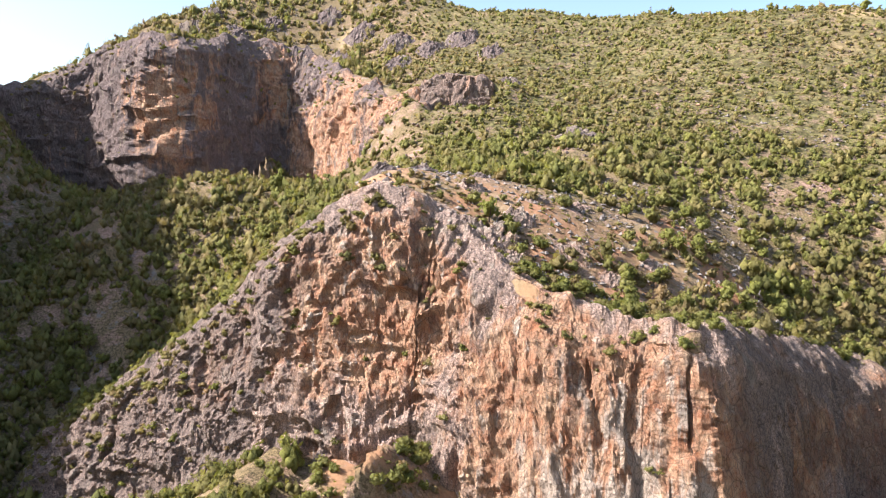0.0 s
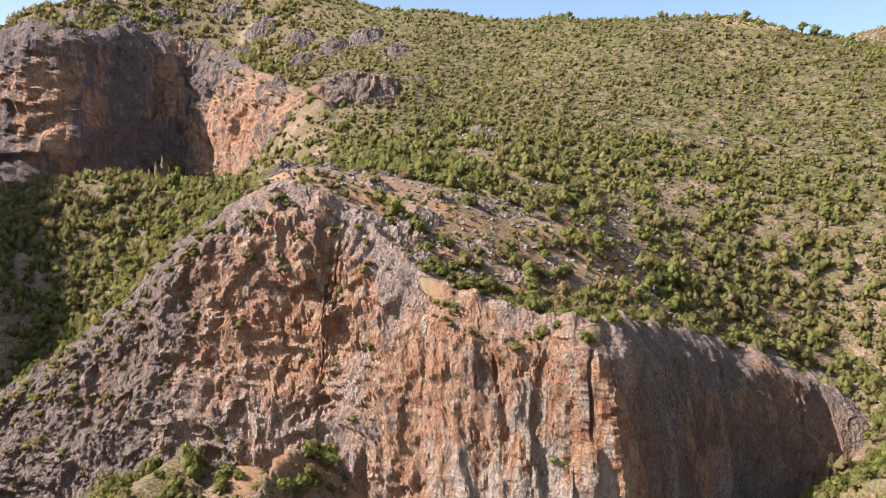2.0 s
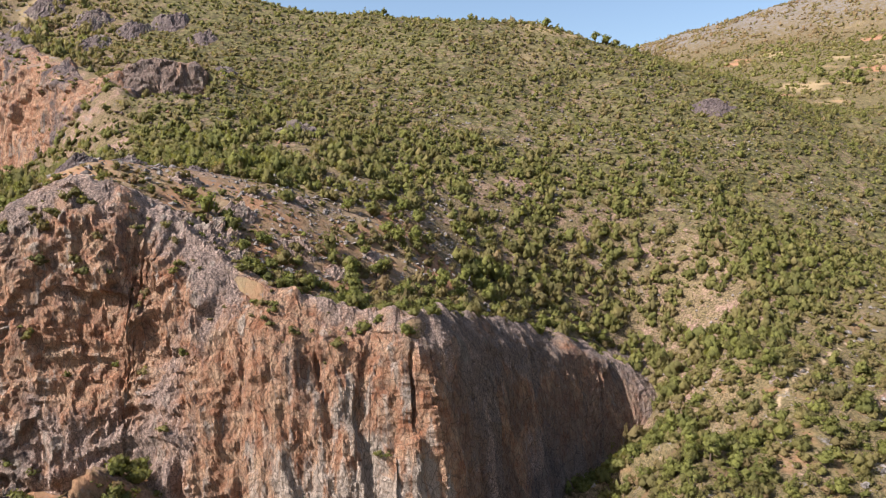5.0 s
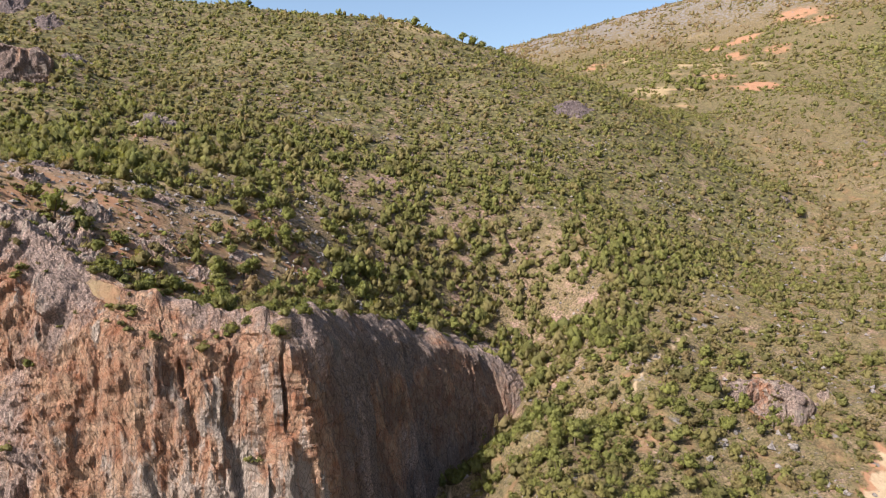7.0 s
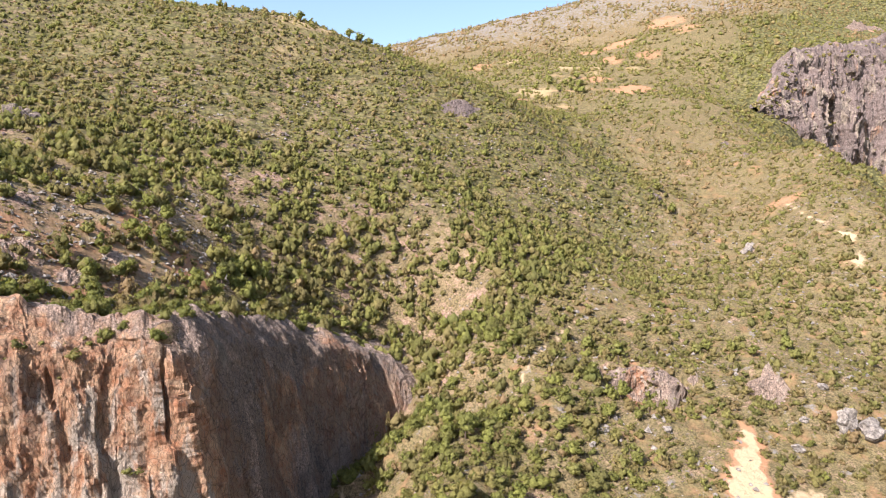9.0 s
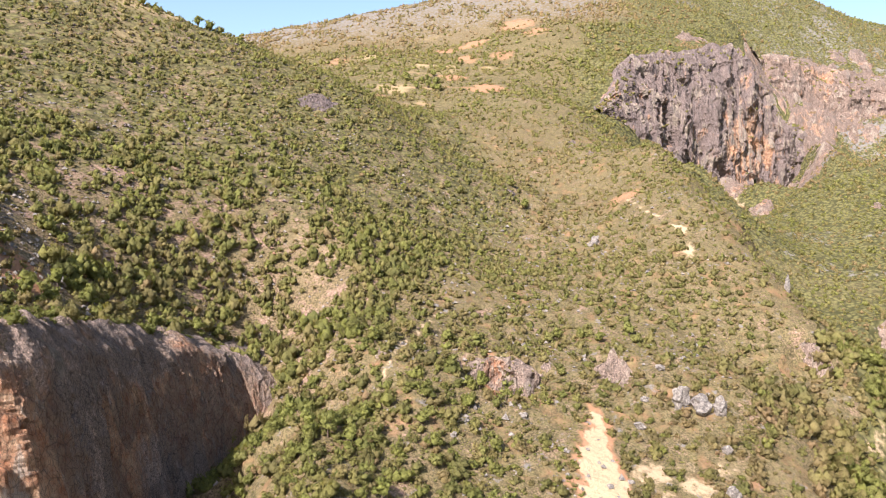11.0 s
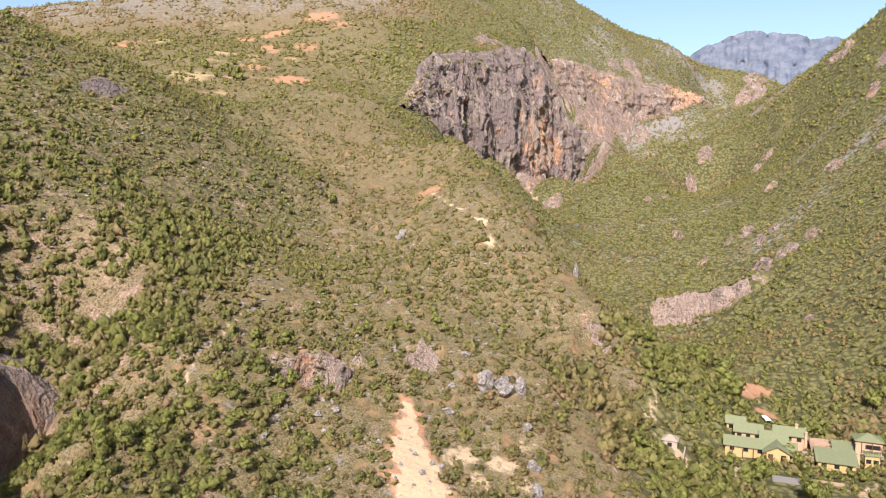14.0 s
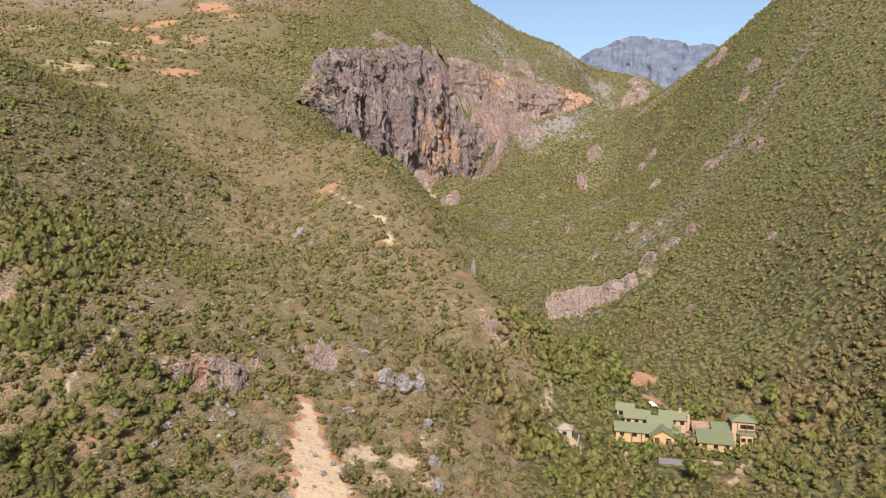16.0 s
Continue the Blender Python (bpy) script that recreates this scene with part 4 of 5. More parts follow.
def round_form(level):
    """Points and triangles of a unit ball: 8, 20 or 80 faces."""
    if level == 0:
        return OCTA_V, OCTA_F
    bm = bmesh.new()
    bmesh.ops.create_icosphere(bm, subdivisions=level, radius=1)
    v = np.array([p.co[:] for p in bm.verts])
    f = np.array([[p.index for p in q.verts] for q in bm.faces])
    bm.free()
    return v, f


FORM = [round_form(i) for i in range(3)]


def clump(leaves, size, rng, lobes=4, tall=0.85, level=1, inner_level=1):
    """One shrub or crown of radius 1 as triangles: uneven rounded tufts with leaf sprays round them.
    Gives points, faces, soft normals that follow the crown, and which points belong to the dense tufts."""
    verts, faces, norms, inner = [], [], [], []
    cores = [(np.array([0, 0, 0.4 * tall]), 0.66)]
    for i in range(lobes):
        a, h = 6.283 * (i + rng.uniform(-0.35, 0.35)) / max(lobes, 1), rng.uniform(0.18, 0.95)
        out = rng.uniform(0.36, 0.68) * (1.15 - 0.55 * h)
        cores.append((np.array([math.cos(a) * out, math.sin(a) * out, h * tall]), rng.uniform(0.3, 0.48)))
    base = 0
    for i, (c, rad) in enumerate(cores):
        fv, ff = FORM[inner_level if i == 0 else level]
        v = fv * rng.uniform(0.62, 1.12, (len(fv), 1)) * rad * 0.9 + rng.normal(0, 0.1, fv.shape) * rad
        v[:, 2] *= min(1.0, 0.6 + 0.4 * tall)
        soft = fv * 0.75 + (v + c - np.array([0, 0, 0.3 * tall])) * 0.45
        verts.append(v + c), faces.append(ff + base), inner.append(np.ones(len(fv)))
        norms.append(soft / np.linalg.norm(soft, axis=1)[:, None])
        base += len(fv)
    for i in range(leaves):
        c, rad = cores[rng.integers(len(cores))]
        d = rng.normal(size=3)
        d[2] = abs(d[2]) * 0.9 - 0.25
        d /= np.linalg.norm(d)
        p = c + d * rad * rng.uniform(0.8, 1.2)
        n = d + rng.normal(size=3) * 0.6
        n /= np.linalg.norm(n)
        t = np.cross(n, rng.normal(size=3))
        t /= np.linalg.norm(t)
        b = np.cross(n, t)
        s = size * rng.uniform(0.55, 1.3)
        bend = n * s * 0.3
        verts.append(np.array([p - t * s - b * s * 0.5 - bend, p + t * s * 0.9 - b * s * 0.6 - bend, p + t * s * 0.3 + b * s + bend, p - t * s * 0.7 + b * s * 0.7]))
        soft = d * 0.55 + (p - np.array([0, 0, 0.3 * tall])) * 0.3 + n * 0.6
        norms.append(np.repeat((soft / np.linalg.norm(soft))[None], 4, 0))
        inner.append(np.zeros(4))
        faces.append(np.array([(0, 1, 2), (0, 2, 3)]) + base)
        base += 4
    return np.concatenate(verts), np.concatenate(faces), np.concatenate(norms), np.concatenate(inner)


def scatter_mesh(name, pos, radius, tall, tint, kinds, material, label, category="shrubs"):
    """Joins many shrubs into one mesh."""
    n = len(pos)
    which = RNG.integers(len(kinds), size=n)
    turn = RNG.uniform(0, 6.283, n)
    vs, fs, ts, ns, cs, ds, base = [], [], [], [], [], [], 0
    deep = RNG.uniform(0, 1, n) ** 1.6 * (1 - 0.3 * smooth(260, 420, np.hypot(pos[:, 0], pos[:, 1])))
    deep = np.where(np.degrees(np.arctan2(pos[:, 0], pos[:, 1])) > 80, deep * 0.25, deep)
    for k, (kv, kf, kn, kc) in enumerate(kinds):
        i = np.where(which == k)[0]
        if not len(i):
            continue
        c, s = np.cos(turn[i])[:, None], np.sin(turn[i])[:, None]
        x = (kv[None, :, 0] * c - kv[None, :, 1] * s) * radius[i][:, None]
        y = (kv[None, :, 0] * s + kv[None, :, 1] * c) * radius[i][:, None]
        z = kv[None, :, 2] * (radius[i] * tall[i])[:, None]
        v = np.stack([x, y, z], -1) + pos[i][:, None, :]
        vs.append(v.reshape(-1, 3))
        ns.append(np.stack([kn[None, :, 0] * c - kn[None, :, 1] * s, kn[None, :, 0] * s + kn[None, :, 1] * c, np.broadcast_to(kn[None, :, 2], x.shape)], -1).reshape(-1, 3))
        fs.append((kf[None] + (np.arange(len(i)) * len(kv))[:, None, None]).reshape(-1, 3) + base)
        ts.append(np.repeat(tint[i], len(kv)))
        ds.append(np.repeat(deep[i], len(kv)))
        cs.append(np.tile(kc, len(i)))
        base += len(i) * len(kv)
    ob = link_mesh(name, np.concatenate(vs), np.concatenate(fs), material, None, False, {"tint": np.concatenate(ts), "core": np.concatenate(cs), "deep": np.concatenate(ds)}, np.concatenate(ns))
    return tagged(ob, label, category, kind="stuff")


KINDS_NEAR = [clump(27, 0.19, RNG, 4 + i % 3, level=0, inner_level=0) for i in range(8)]
KINDS_MID = [clump(10, 0.25, RNG, 3, level=0, inner_level=0) for _ in range(8)]
KINDS_FAR = [clump(5, 0.32, RNG, 1, level=0, inner_level=0) for _ in range(8)]
KINDS_DOT = [clump(2, 0.46, RNG, 0, level=0, inner_level=0) for _ in range(8)]
KINDS_TUFT = [clump(0, 0.6, RNG, 0, inner_level=0) for _ in range(8)]
KINDS_LOW = [clump(3, 0.5, RNG, 0, inner_level=0) for _ in range(8)]


def candidates(az0, az1, r0, r1, count):
    a = np.radians(RNG.uniform(az0, az1, count))
    r = np.sqrt(RNG.uniform(r0 * r0, r1 * r1, count))
    return np.sin(a) * r, np.cos(a) * r


def steepness(x, y):
    z = land(x, y, False)
    gx = (land(x + 1.5, y, False) - z) / 1.5
    gy = (land(x, y + 1.5, False) - z) / 1.5
    return np.hypot(gx, gy)


def sow(name, az0, az1, r0, r1, count, kinds, label, low=False, dwarf=1.0):
    """Shrubs by part of the landscape: how thick, how large, how green."""
    x, y = candidates(az0, az1, r0, r1, count)
    g = regions(x, y)
    r = g["r"]
    upper = smooth(200, 330, r)
    rim = (1 - smooth(22, 62, -to_cliff(x, y, NEAR)[0] + fbm(x / 12, y / 12, 0, 3, 0.5, 19) * 16)) * (r < 230) * (1 - smooth(17, 24, g["az"])) * (g["az"] > -9)
    if low:
        cover = 0.75 * g["main"] + 1.0 * g["spur"] + 0.4 * g["field"] + 0.4 * g["left"] + 0.2 * g["east"]
        size, tall = 0.75 + 0 * x, 0.7
        tint = 0.36 * g["main"] + 0.26 * g["spur"] + 0.4 * g["field"] + 0.4 * g["left"] + 0.25 * g["east"]
    else:
        cover = (0.7 + 0.2 * upper) * g["main"] + (0.74 + 0.18 * smooth(220, 300, r)) * g["spur"] + 0.78 * g["field"] + 0.8 * g["left"] + 1.05 * g["east"]
        cover = np.maximum(cover, 1.15 * g["forest"]) - 0.42 * rim
        cover = cover + 0.4 * (1 - smooth(4, 20, np.abs(g["ravine"]))) * (r < 360)
        grove = smooth(34, 38, g["az"]) * (1 - smooth(52, 58, g["az"])) * (1 - smooth(190, 222, r))
        cover = np.maximum(cover, 1.0 * grove)
        far_hill = smooth(690, 770, r) * (1 - smooth(64, 70, g["az"]))
        cover = cover - 0.3 * g["east"] * smooth(0.12, 0.4, g["rib"])
        cover = cover * (1 - 0.45 * far_hill) + 0.25 * g["canyon"]
        size = (1.9 - 0.65 * upper) * g["main"] + 1.15 * g["spur"] + 1.4 * g["field"] + 1.9 * g["left"] + (1.45 - 0.25 * smooth(230, 330, r)) * g["east"]
        size = np.maximum(size, 2.2 * g["forest"]) * (1 - 0.25 * rim)
        size = np.where(r > 600, size * 1.25, size) + 0.5 * grove * (g["spur"] + g["main"])
        tall = 1.1 + 0.35 * g["left"] + 0.2 * (1 - upper) * g["main"]
        tint = (0.1 + 0.15 * upper) * g["main"] + 0.36 * g["spur"] + 0.25 * g["field"] + 0.3 * g["left"] + 0.1 * g["east"] + 0.3 * g["east"] * smooth(0.05, 0.5, fbm(x / 45, y / 45, 0, 4, 0.55, 83)) + 0.55 * g["east"] * smooth(0.02, 0.35, g["rib"]) + 0.4 * rim - 0.1 * grove + 0.45 * far_hill + 0.2 * g["canyon"]
    thick = fbm(x / 15, y / 15, 0, 4, 0.65, 77 + 5 * low) * 1.2 + 0.5
    keep = (thick + RNG.uniform(-0.2, 0.2, count) > 1 - cover) & (steepness(x, y) < 2.2 + 4 * (g["az"] > 34))
    s, deep = to_cliff(x, y, NEAR)
    keep &= ~((s > -3 + fbm(x / 6, y / 6, 0, 2, 0.5, 29) * 3) & (s < 14) & (deep > 20) & (g["az"] < 24) & (RNG.uniform(size=count) < 0.9))
    for line, width in CLIFFS[1:4]:
        s, deep = to_cliff(x, y, line)
        keep &= ~((s > -1) & (s < min(width, 18) + 3) & (deep > 12))
    keep &= (g["terrace"] < 0.4) & (g["yard"] < 0.4) & (g["trail"] > 1.1) & (g["scar"] > 0.4)
    bare = spots(x, y, RED_SPOTS) + spots(x, y, DRY_SPOTS) * 0.8 + spots(x, y, PALE_SPOTS)
    keep &= bare < RNG.uniform(0.3, 0.9, count)
    z = land(x, y)
    keep &= ~sheltered(x, y, z) | (RNG.uniform(size=count) < 0.08)
    x, y, z, size, tint, tall = (np.broadcast_to(q, x.shape)[keep] for q in (x, y, z, size, tint, tall))
    n = len(x)
    radius = size * dwarf * np.exp(np.clip(RNG.normal(-0.05, 0.42, n), -0.95, 0.75))
    drift = smooth(0.0, 0.45, fbm(x / 55, y / 55, 0, 4, 0.55, 88)) * 0.3
    tint = np.clip(RNG.normal(tint + drift, 0.26, n), 0, 1)
    return scatter_mesh(name, np.stack([x, y, z - radius * 0.15], -1), radius, RNG.uniform(0.75, 1.25, n) * tall, tint, kinds, SHRUB, label)


sow("shrubs_near", -46, 118, 110, 205, 7600, KINDS_NEAR, "green evergreen shrubs on the stony slopes")
sow("shrubs_middle", -46, 118, 205, 285, 15000, KINDS_MID, "green evergreen shrubs on the stony slopes")
sow("shrubs_upper", -46, 118, 285, 420, 22000, KINDS_FAR, "green evergreen shrubs on the upper slopes")
sow("shrubs_beyond", -30, 118, 420, 640, 36000, KINDS_FAR, "green scrub on the hills beyond the spur")
sow("shrubs_far", 30, 118, 640, 1150, 62000, KINDS_DOT, "scrub on the far hills")
sow("heath_spur", 38, 80, 135, 480, 34000, KINDS_TUFT, "low olive tufts of heath on the spur", True, 0.7)
sow("heath", -10, 48, 120, 400, 17000, KINDS_LOW, "low olive-brown heath between the shrubs", True)


def loose_stones(name, count, az0, az1, r0, r1, low, high, rule, material, label):
    """Loose angular stones on the bare slopes, far too many to count."""
    x, y = candidates(az0, az1, r0, r1, count * 6)
    keep = np.where(rule(x, y, regions(x, y)) & (steepness(x, y) < 1.6))[0][:count]
    x, y = x[keep], y[keep]
    z, n = land(x, y), len(keep)
    size = low + (high - low) * RNG.uniform(0, 1, n) ** 2.5
    v = OCTA_V[None] * RNG.uniform(0.55, 1.15, (n, 6, 1)) + RNG.normal(0, 0.16, (n, 6, 3))
    v = v * size[:, None, None] * np.array([1, 1, 0.75]) + np.stack([x, y, z + size * 0.15], -1)[:, None, :]
    f = OCTA_F[None] + (np.arange(n) * 6)[:, None, None]
    ob = link_mesh(name, v.reshape(-1, 3), f.reshape(-1, 3), material, None, True, {"warm": np.repeat(RNG.uniform(-0.1, 0.35, n), 6), "pale": np.zeros(n * 6)})
    return tagged(ob, label, "stones", kind="stuff")


loose_stones("loose_stones", 2600, -10, 26, 128, 235, 0.15, 1.1, lambda x, y, g: (to_cliff(x, y, NEAR)[0] < -1) & (to_cliff(x, y, NEAR)[0] > -62), ROCK_PALE, "angular grey stones scattered over the dry slope behind the cliff edge")
loose_stones("slope_stones", 2600, 20, 75, 130, 330, 0.2, 1.1, lambda x, y, g: (g["main"] + g["spur"] > 0.5) & (fbm(x / 20, y / 20, 0, 3, 0.5, 71) > -0.05), ROCK_PALE, "angular grey stones among the scrub")
loose_stones("upper_stones", 1600, -6, 40, 235, 400, 0.3, 1.3, lambda x, y, g: (g["main"] > 0.5) & (fbm(x / 25, y / 25, 0, 3, 0.5, 73) > 0.05), ROCK_DARK, "grey stones on the upper slope")

# ---------------------------------------------------------------- single trees


def part(name, bm, material, parent, label=""):
    """Links a bmesh as one mesh object under a thing or a part."""
    me = bpy.data.meshes.new(name)
    bm.to_mesh(me)
    bm.free()
    me.materials.append(material)
    ob = new(name, me)
    ob.parent = parent
    return tagged(ob, label) if label else ob


def build_tree(seed, tall, leaves, lobes, label, kind_name):
    """A tree: tapered, forked trunk and a crown of many small leaf sprays."""
    rng = np.random.default_rng(seed)
    root = new(kind_name)
    tagged(root, label, "tree", group="hillside trees")
    bm = bmesh.new()

    def limb(a, b, ra, rb):
        d = (Vector(b) - Vector(a))
        q = d.to_track_quat("Z", "Y").to_matrix()
        rings = []
        for p, rad in ((Vector(a), ra), ((Vector(a) + Vector(b)) / 2 + Vector((rng.normal() * 0.03, rng.normal() * 0.03, 0)), (ra + rb) / 2), (Vector(b), rb)):
            rings.append([bm.verts.new(p + q @ Vector((math.cos(t) * rad, math.sin(t) * rad, 0))) for t in (0, 1.05, 2.1, 3.14, 4.19, 5.24)])
        for lo, hi in zip(rings[:-1], rings[1:]):
            for i in range(6):
                bm.faces.new((lo[i], lo[(i + 1) % 6], hi[(i + 1) % 6], hi[i]))

    limb((0, 0, -0.25), (0.04, 0.02, 0.55 * tall), 0.10, 0.06)
    for _ in range(4):
        t = rng.uniform(0, 6.28)
        limb((0.03, 0.02, rng.uniform(0.3, 0.5) * tall), (math.cos(t) * 0.5, math.sin(t) * 0.5, rng.uniform(0.7, 1.1) * tall), 0.05, 0.015)
    part("trunk", bm, BARK, root)
    v, f, n, core = clump(leaves, 0.15, rng, lobes, tall, 0)
    v[:, 2] += 0.28 * tall
    link_mesh("crown", v, f, PINE, root, False, {"tint": np.full(len(v), rng.uniform(0, 0.3)), "core": core, "deep": np.full(len(v), rng.uniform(0, 0.5))}, n)
    return root


TREES = [build_tree(31 + i, 1.15 + 0.12 * (i % 4), 115, 7 + i % 3, "green evergreen tree with an uneven crown", "tree") for i in range(7)]
PINES = [build_tree(61 + i, 2.0 + 0.2 * i, 130, 9, "tall slender green pine on the steep slope", "pine_tree") for i in range(4)]
BUSHES = [build_tree(91 + i, 0.85 + 0.1 * (i % 3), 120, 6 + i % 3, "round evergreen bush rooted among rocks", "bush") for i in range(5)]
for b in BUSHES:
    tagged(b, "", "bush", "hillside bushes")
FORMS = TREES + PINES + BUSHES
for i, t in enumerate(FORMS):
    t.location = (-60 + i * 9, -420, float(land(np.array([-60.0 + i * 9]), np.array([-420.0]))[0]))
    t.scale = (2.2, 2.2, 2.2)


def plant(count, az0, az1, r0, r1, forms, low, high, rule, steep=1.1):
    done = 0
    while done < count:
        x, y = candidates(az0, az1, r0, r1, 400)
        g = regions(x, y)
        ok = rule(x, y, g) & (g["yard"] < 0.45) & (g["trail"] > 1.5) & (g["scar"] > 1.5) & (steepness(x, y) < steep)
        z = land(x, y)
        for a, b, c in zip(x[ok], y[ok], z[ok]):
            if done >= count:
                break
            size = RNG.uniform(low, high)
            form = forms[RNG.integers(len(forms))]
            m = pose(float(a), float(b), float(c), RNG.uniform(-4, 4), RNG.uniform(-4, 4), RNG.uniform(0, 360)) @ Matrix.Diagonal((size / 2.2, size / 2.2, size / 2.2 * RNG.uniform(0.85, 1.2), 1))
            copy_thing(form, m)
            done += 1


plant(52, 14, 46, 150, 215, TREES, 1.5, 2.5, lambda x, y, g: (g["main"] > 0.6) & (to_cliff(x, y, NEAR)[0] < -2))
plant(30, 2, 26, 134, 172, BUSHES, 1.3, 2.2, lambda x, y, g: (to_cliff(x, y, NEAR)[0] < -1.0) & (to_cliff(x, y, NEAR)[0] > -14))
plant(55, -30, -9, 200, 300, PINES + TREES[:2], 1.7, 2.7, lambda x, y, g: link_dist(x, y, GULLY) < 26)
plant(34, 40, 58, 135, 205, TREES + PINES[:1], 1.6, 2.6, lambda x, y, g: g["main"] + g["spur"] > 0.6)
plant(42, 82, 104, 180, 330, TREES, 2.4, 4.4, lambda x, y, g: (g["forest"] > 0.3) & (np.hypot(x - 193, y + 15) > 9) & (np.hypot(x - 206, y - 9) > 12))
plant(9, 48, 55, 535, 590, TREES, 2.5, 3.6, lambda x, y, g: np.hypot(x - 437, y - 354) < 26)
plant(6, 92, 98, 205, 222, TREES, 1.6, 2.6, lambda x, y, g: g["yard"] < 0.9)
plant(14, 26, 42, 150, 200, TREES, 1.6, 2.6, lambda x, y, g: (to_cliff(x, y, NEAR)[0] > 14) & (to_cliff(x, y, NEAR)[0] < 40))

plant(26, 6, 22, 126, 165, BUSHES, 1.2, 2.0, lambda x, y, g: (to_cliff(x, y, NEAR)[0] < 2.5) & (to_cliff(x, y, NEAR)[0] > -5), 4.0)
plant(34, 28, 46, 128, 185, BUSHES, 1.3, 2.4, lambda x, y, g: (to_cliff(x, y, NEAR)[0] > 12) & (to_cliff(x, y, NEAR)[0] < 48), 2.5)
plant(10, 36, 44, 140, 170, TREES, 1.6, 2.4, lambda x, y, g: np.hypot(x - 99, y - 122) < 14, 6.0)
HOUSE_BOXES = [(216.6, 225, -19, -0.4), (227, 243, -17, -0.6), (234, 241, -23, -14), (224.8, 232.5, -41.5, -35), (218.5, 230.5, -34.6, -24.6), (213, 217, 12.6, 16.8)]


def clear_of_houses(x, y, gap):
    ok = np.ones(x.shape, bool)
    for x0, x1, y0, y1 in HOUSE_BOXES:
        ok &= (x < x0 - gap) | (x > x1 + gap) | (y < y0 - gap) | (y > y1 + gap)
    return ok


def plant_garden(count):
    """Trees between and in front of the houses."""
    x, y = RNG.uniform(200, 250, 2000), RNG.uniform(-52, 26, 2000)
    ok = clear_of_houses(x, y, 1.2) & ~((x < 216) & (np.abs(y - 10) < 10)) & (np.hypot(x - 200, y + 16) > 7) & (np.hypot(x - 274, y + 7) > 9) & (np.hypot(x - 258, y + 12) > 6)
    x, y = x[ok][:count], y[ok][:count]
    for a, b, c in zip(x, y, land(x, y)):
        size = RNG.uniform(1.0, 2.1) if a < 222 else RNG.uniform(1.4, 2.8)
        copy_thing(TREES[RNG.integers(len(TREES))], pose(float(a), float(b), float(c), 0, 0, RNG.uniform(0, 360)) @ Matrix.Diagonal((size / 2.2, size / 2.2, size / 2.2, 1)))


plant_garden(56)
FLOWER = leaf_material("flowering_leaves", (0.19, 0.135, 0.12), (0.46, 0.35, 0.31), (0.3, 0.24, 0.18))
for seed, x, y, size, mat, label in ((131, 214.5, 5.6, 3.6, FLOWER, "broad bush covered in dusty pink flowers"), (133, 209.5, 4.4, 3.2, PINE, "broad grey-green bush below the hut")):
    bush = build_tree(seed, 0.8, 200, 8, label, "garden_bush")
    bush.children[-1].data.materials[0] = mat
    tagged(bush, "", "bush", "garden bushes")
    bush.matrix_world = pose(x, y, float(land(np.array([x]), np.array([y]))[0])) @ Matrix.Diagonal((size, size, size, 1))
for a, b, size in ((192.5, -20.5, 4.0), (193, -9, 1.9), (214, -21, 1.5), (196, -38, 2.2), (206, 2, 1.8), (246, -24, 2.2)):
    c = float(land(np.array([a * 1.0]), np.array([b]))[0])
    copy_thing(TREES[int(a) % 7], pose(a, b, c, 0, 0, a * 31) @ Matrix.Diagonal((size / 2.2, size / 2.2, size / 2.2, 1)))



def set_tree(forms, x, y, size, z=None, stretch=1.0):
    """One tree at a given place."""
    if z is None:
        z = float(land(np.array([x * 1.0]), np.array([y * 1.0]))[0]) - 0.2
    copy_thing(forms[int(abs(x * 7 + y * 3)) % len(forms)], pose(x, y, z, 0, 0, x * 31) @ Matrix.Diagonal((size / 2.2, size / 2.2, size / 2.2 * stretch, 1)))


# lone trees on the skyline, round the rim, in the ravine and by the crags
for x, y, size in ((199, 344, 3.2), (221, 330, 3.0), (227, 329, 3.4), (233, 328, 2.6), (243, 324, 2.4), (121, 389, 2.4), (162, 362, 2.2), (10, 155, 2.8), (14.5, 152, 2.4), (7, 160, 2.0), (36, 136, 2.0), (37.5, 141, 2.2), (38, 146, 2.2), (34.5, 133, 1.6),
                   (44, 130, 1.9), (70, 161, 2.4), (63, 158, 1.9), (54, 150, 1.8), (48, 143, 2.0), (289, 179, 3.0), (294, 184, 3.0), (284, 171, 2.6), (300, 188, 2.8), (298, 179, 2.6), (163, 118, 2.2), (166, 115, 2.0),
                   (188, 104, 2.2), (192, 103, 2.0), (208, 87, 2.4), (204, 83, 2.2), (198, 92, 2.0), (170, 90, 1.6), (148, 101, 2.2), (145, 103, 1.8), (432, 347, 3.4), (424, 352, 3.0), (458, 362, 3.2), (420, 372, 2.6)):
    set_tree(TREES, x, y, size)
set_tree(TREES, 13.9, 136.0, 2.2, 70.8)
for i in range(64):
    # the green fringe along the top of the ridge that falls to the gully
    q = RNG.uniform(0, 1)
    x, y = np.interp(q, [0, 0.3, 0.55, 0.8, 1], [-92, -60, -44, -30, -20]), np.interp(q, [0, 0.3, 0.55, 0.8, 1], [182, 170, 167, 162, 160])
    set_tree(BUSHES + PINES[:2], float(x + RNG.normal(0, 1.5)), float(y + RNG.uniform(-0.5, 9)), RNG.uniform(1.1, 2.1))
for i in range(72):
    # bushes on the mound at the foot of the face
    set_tree(BUSHES, float(RNG.uniform(-26, 9)), float(RNG.uniform(117, 136)), RNG.uniform(1.2, 2.2))
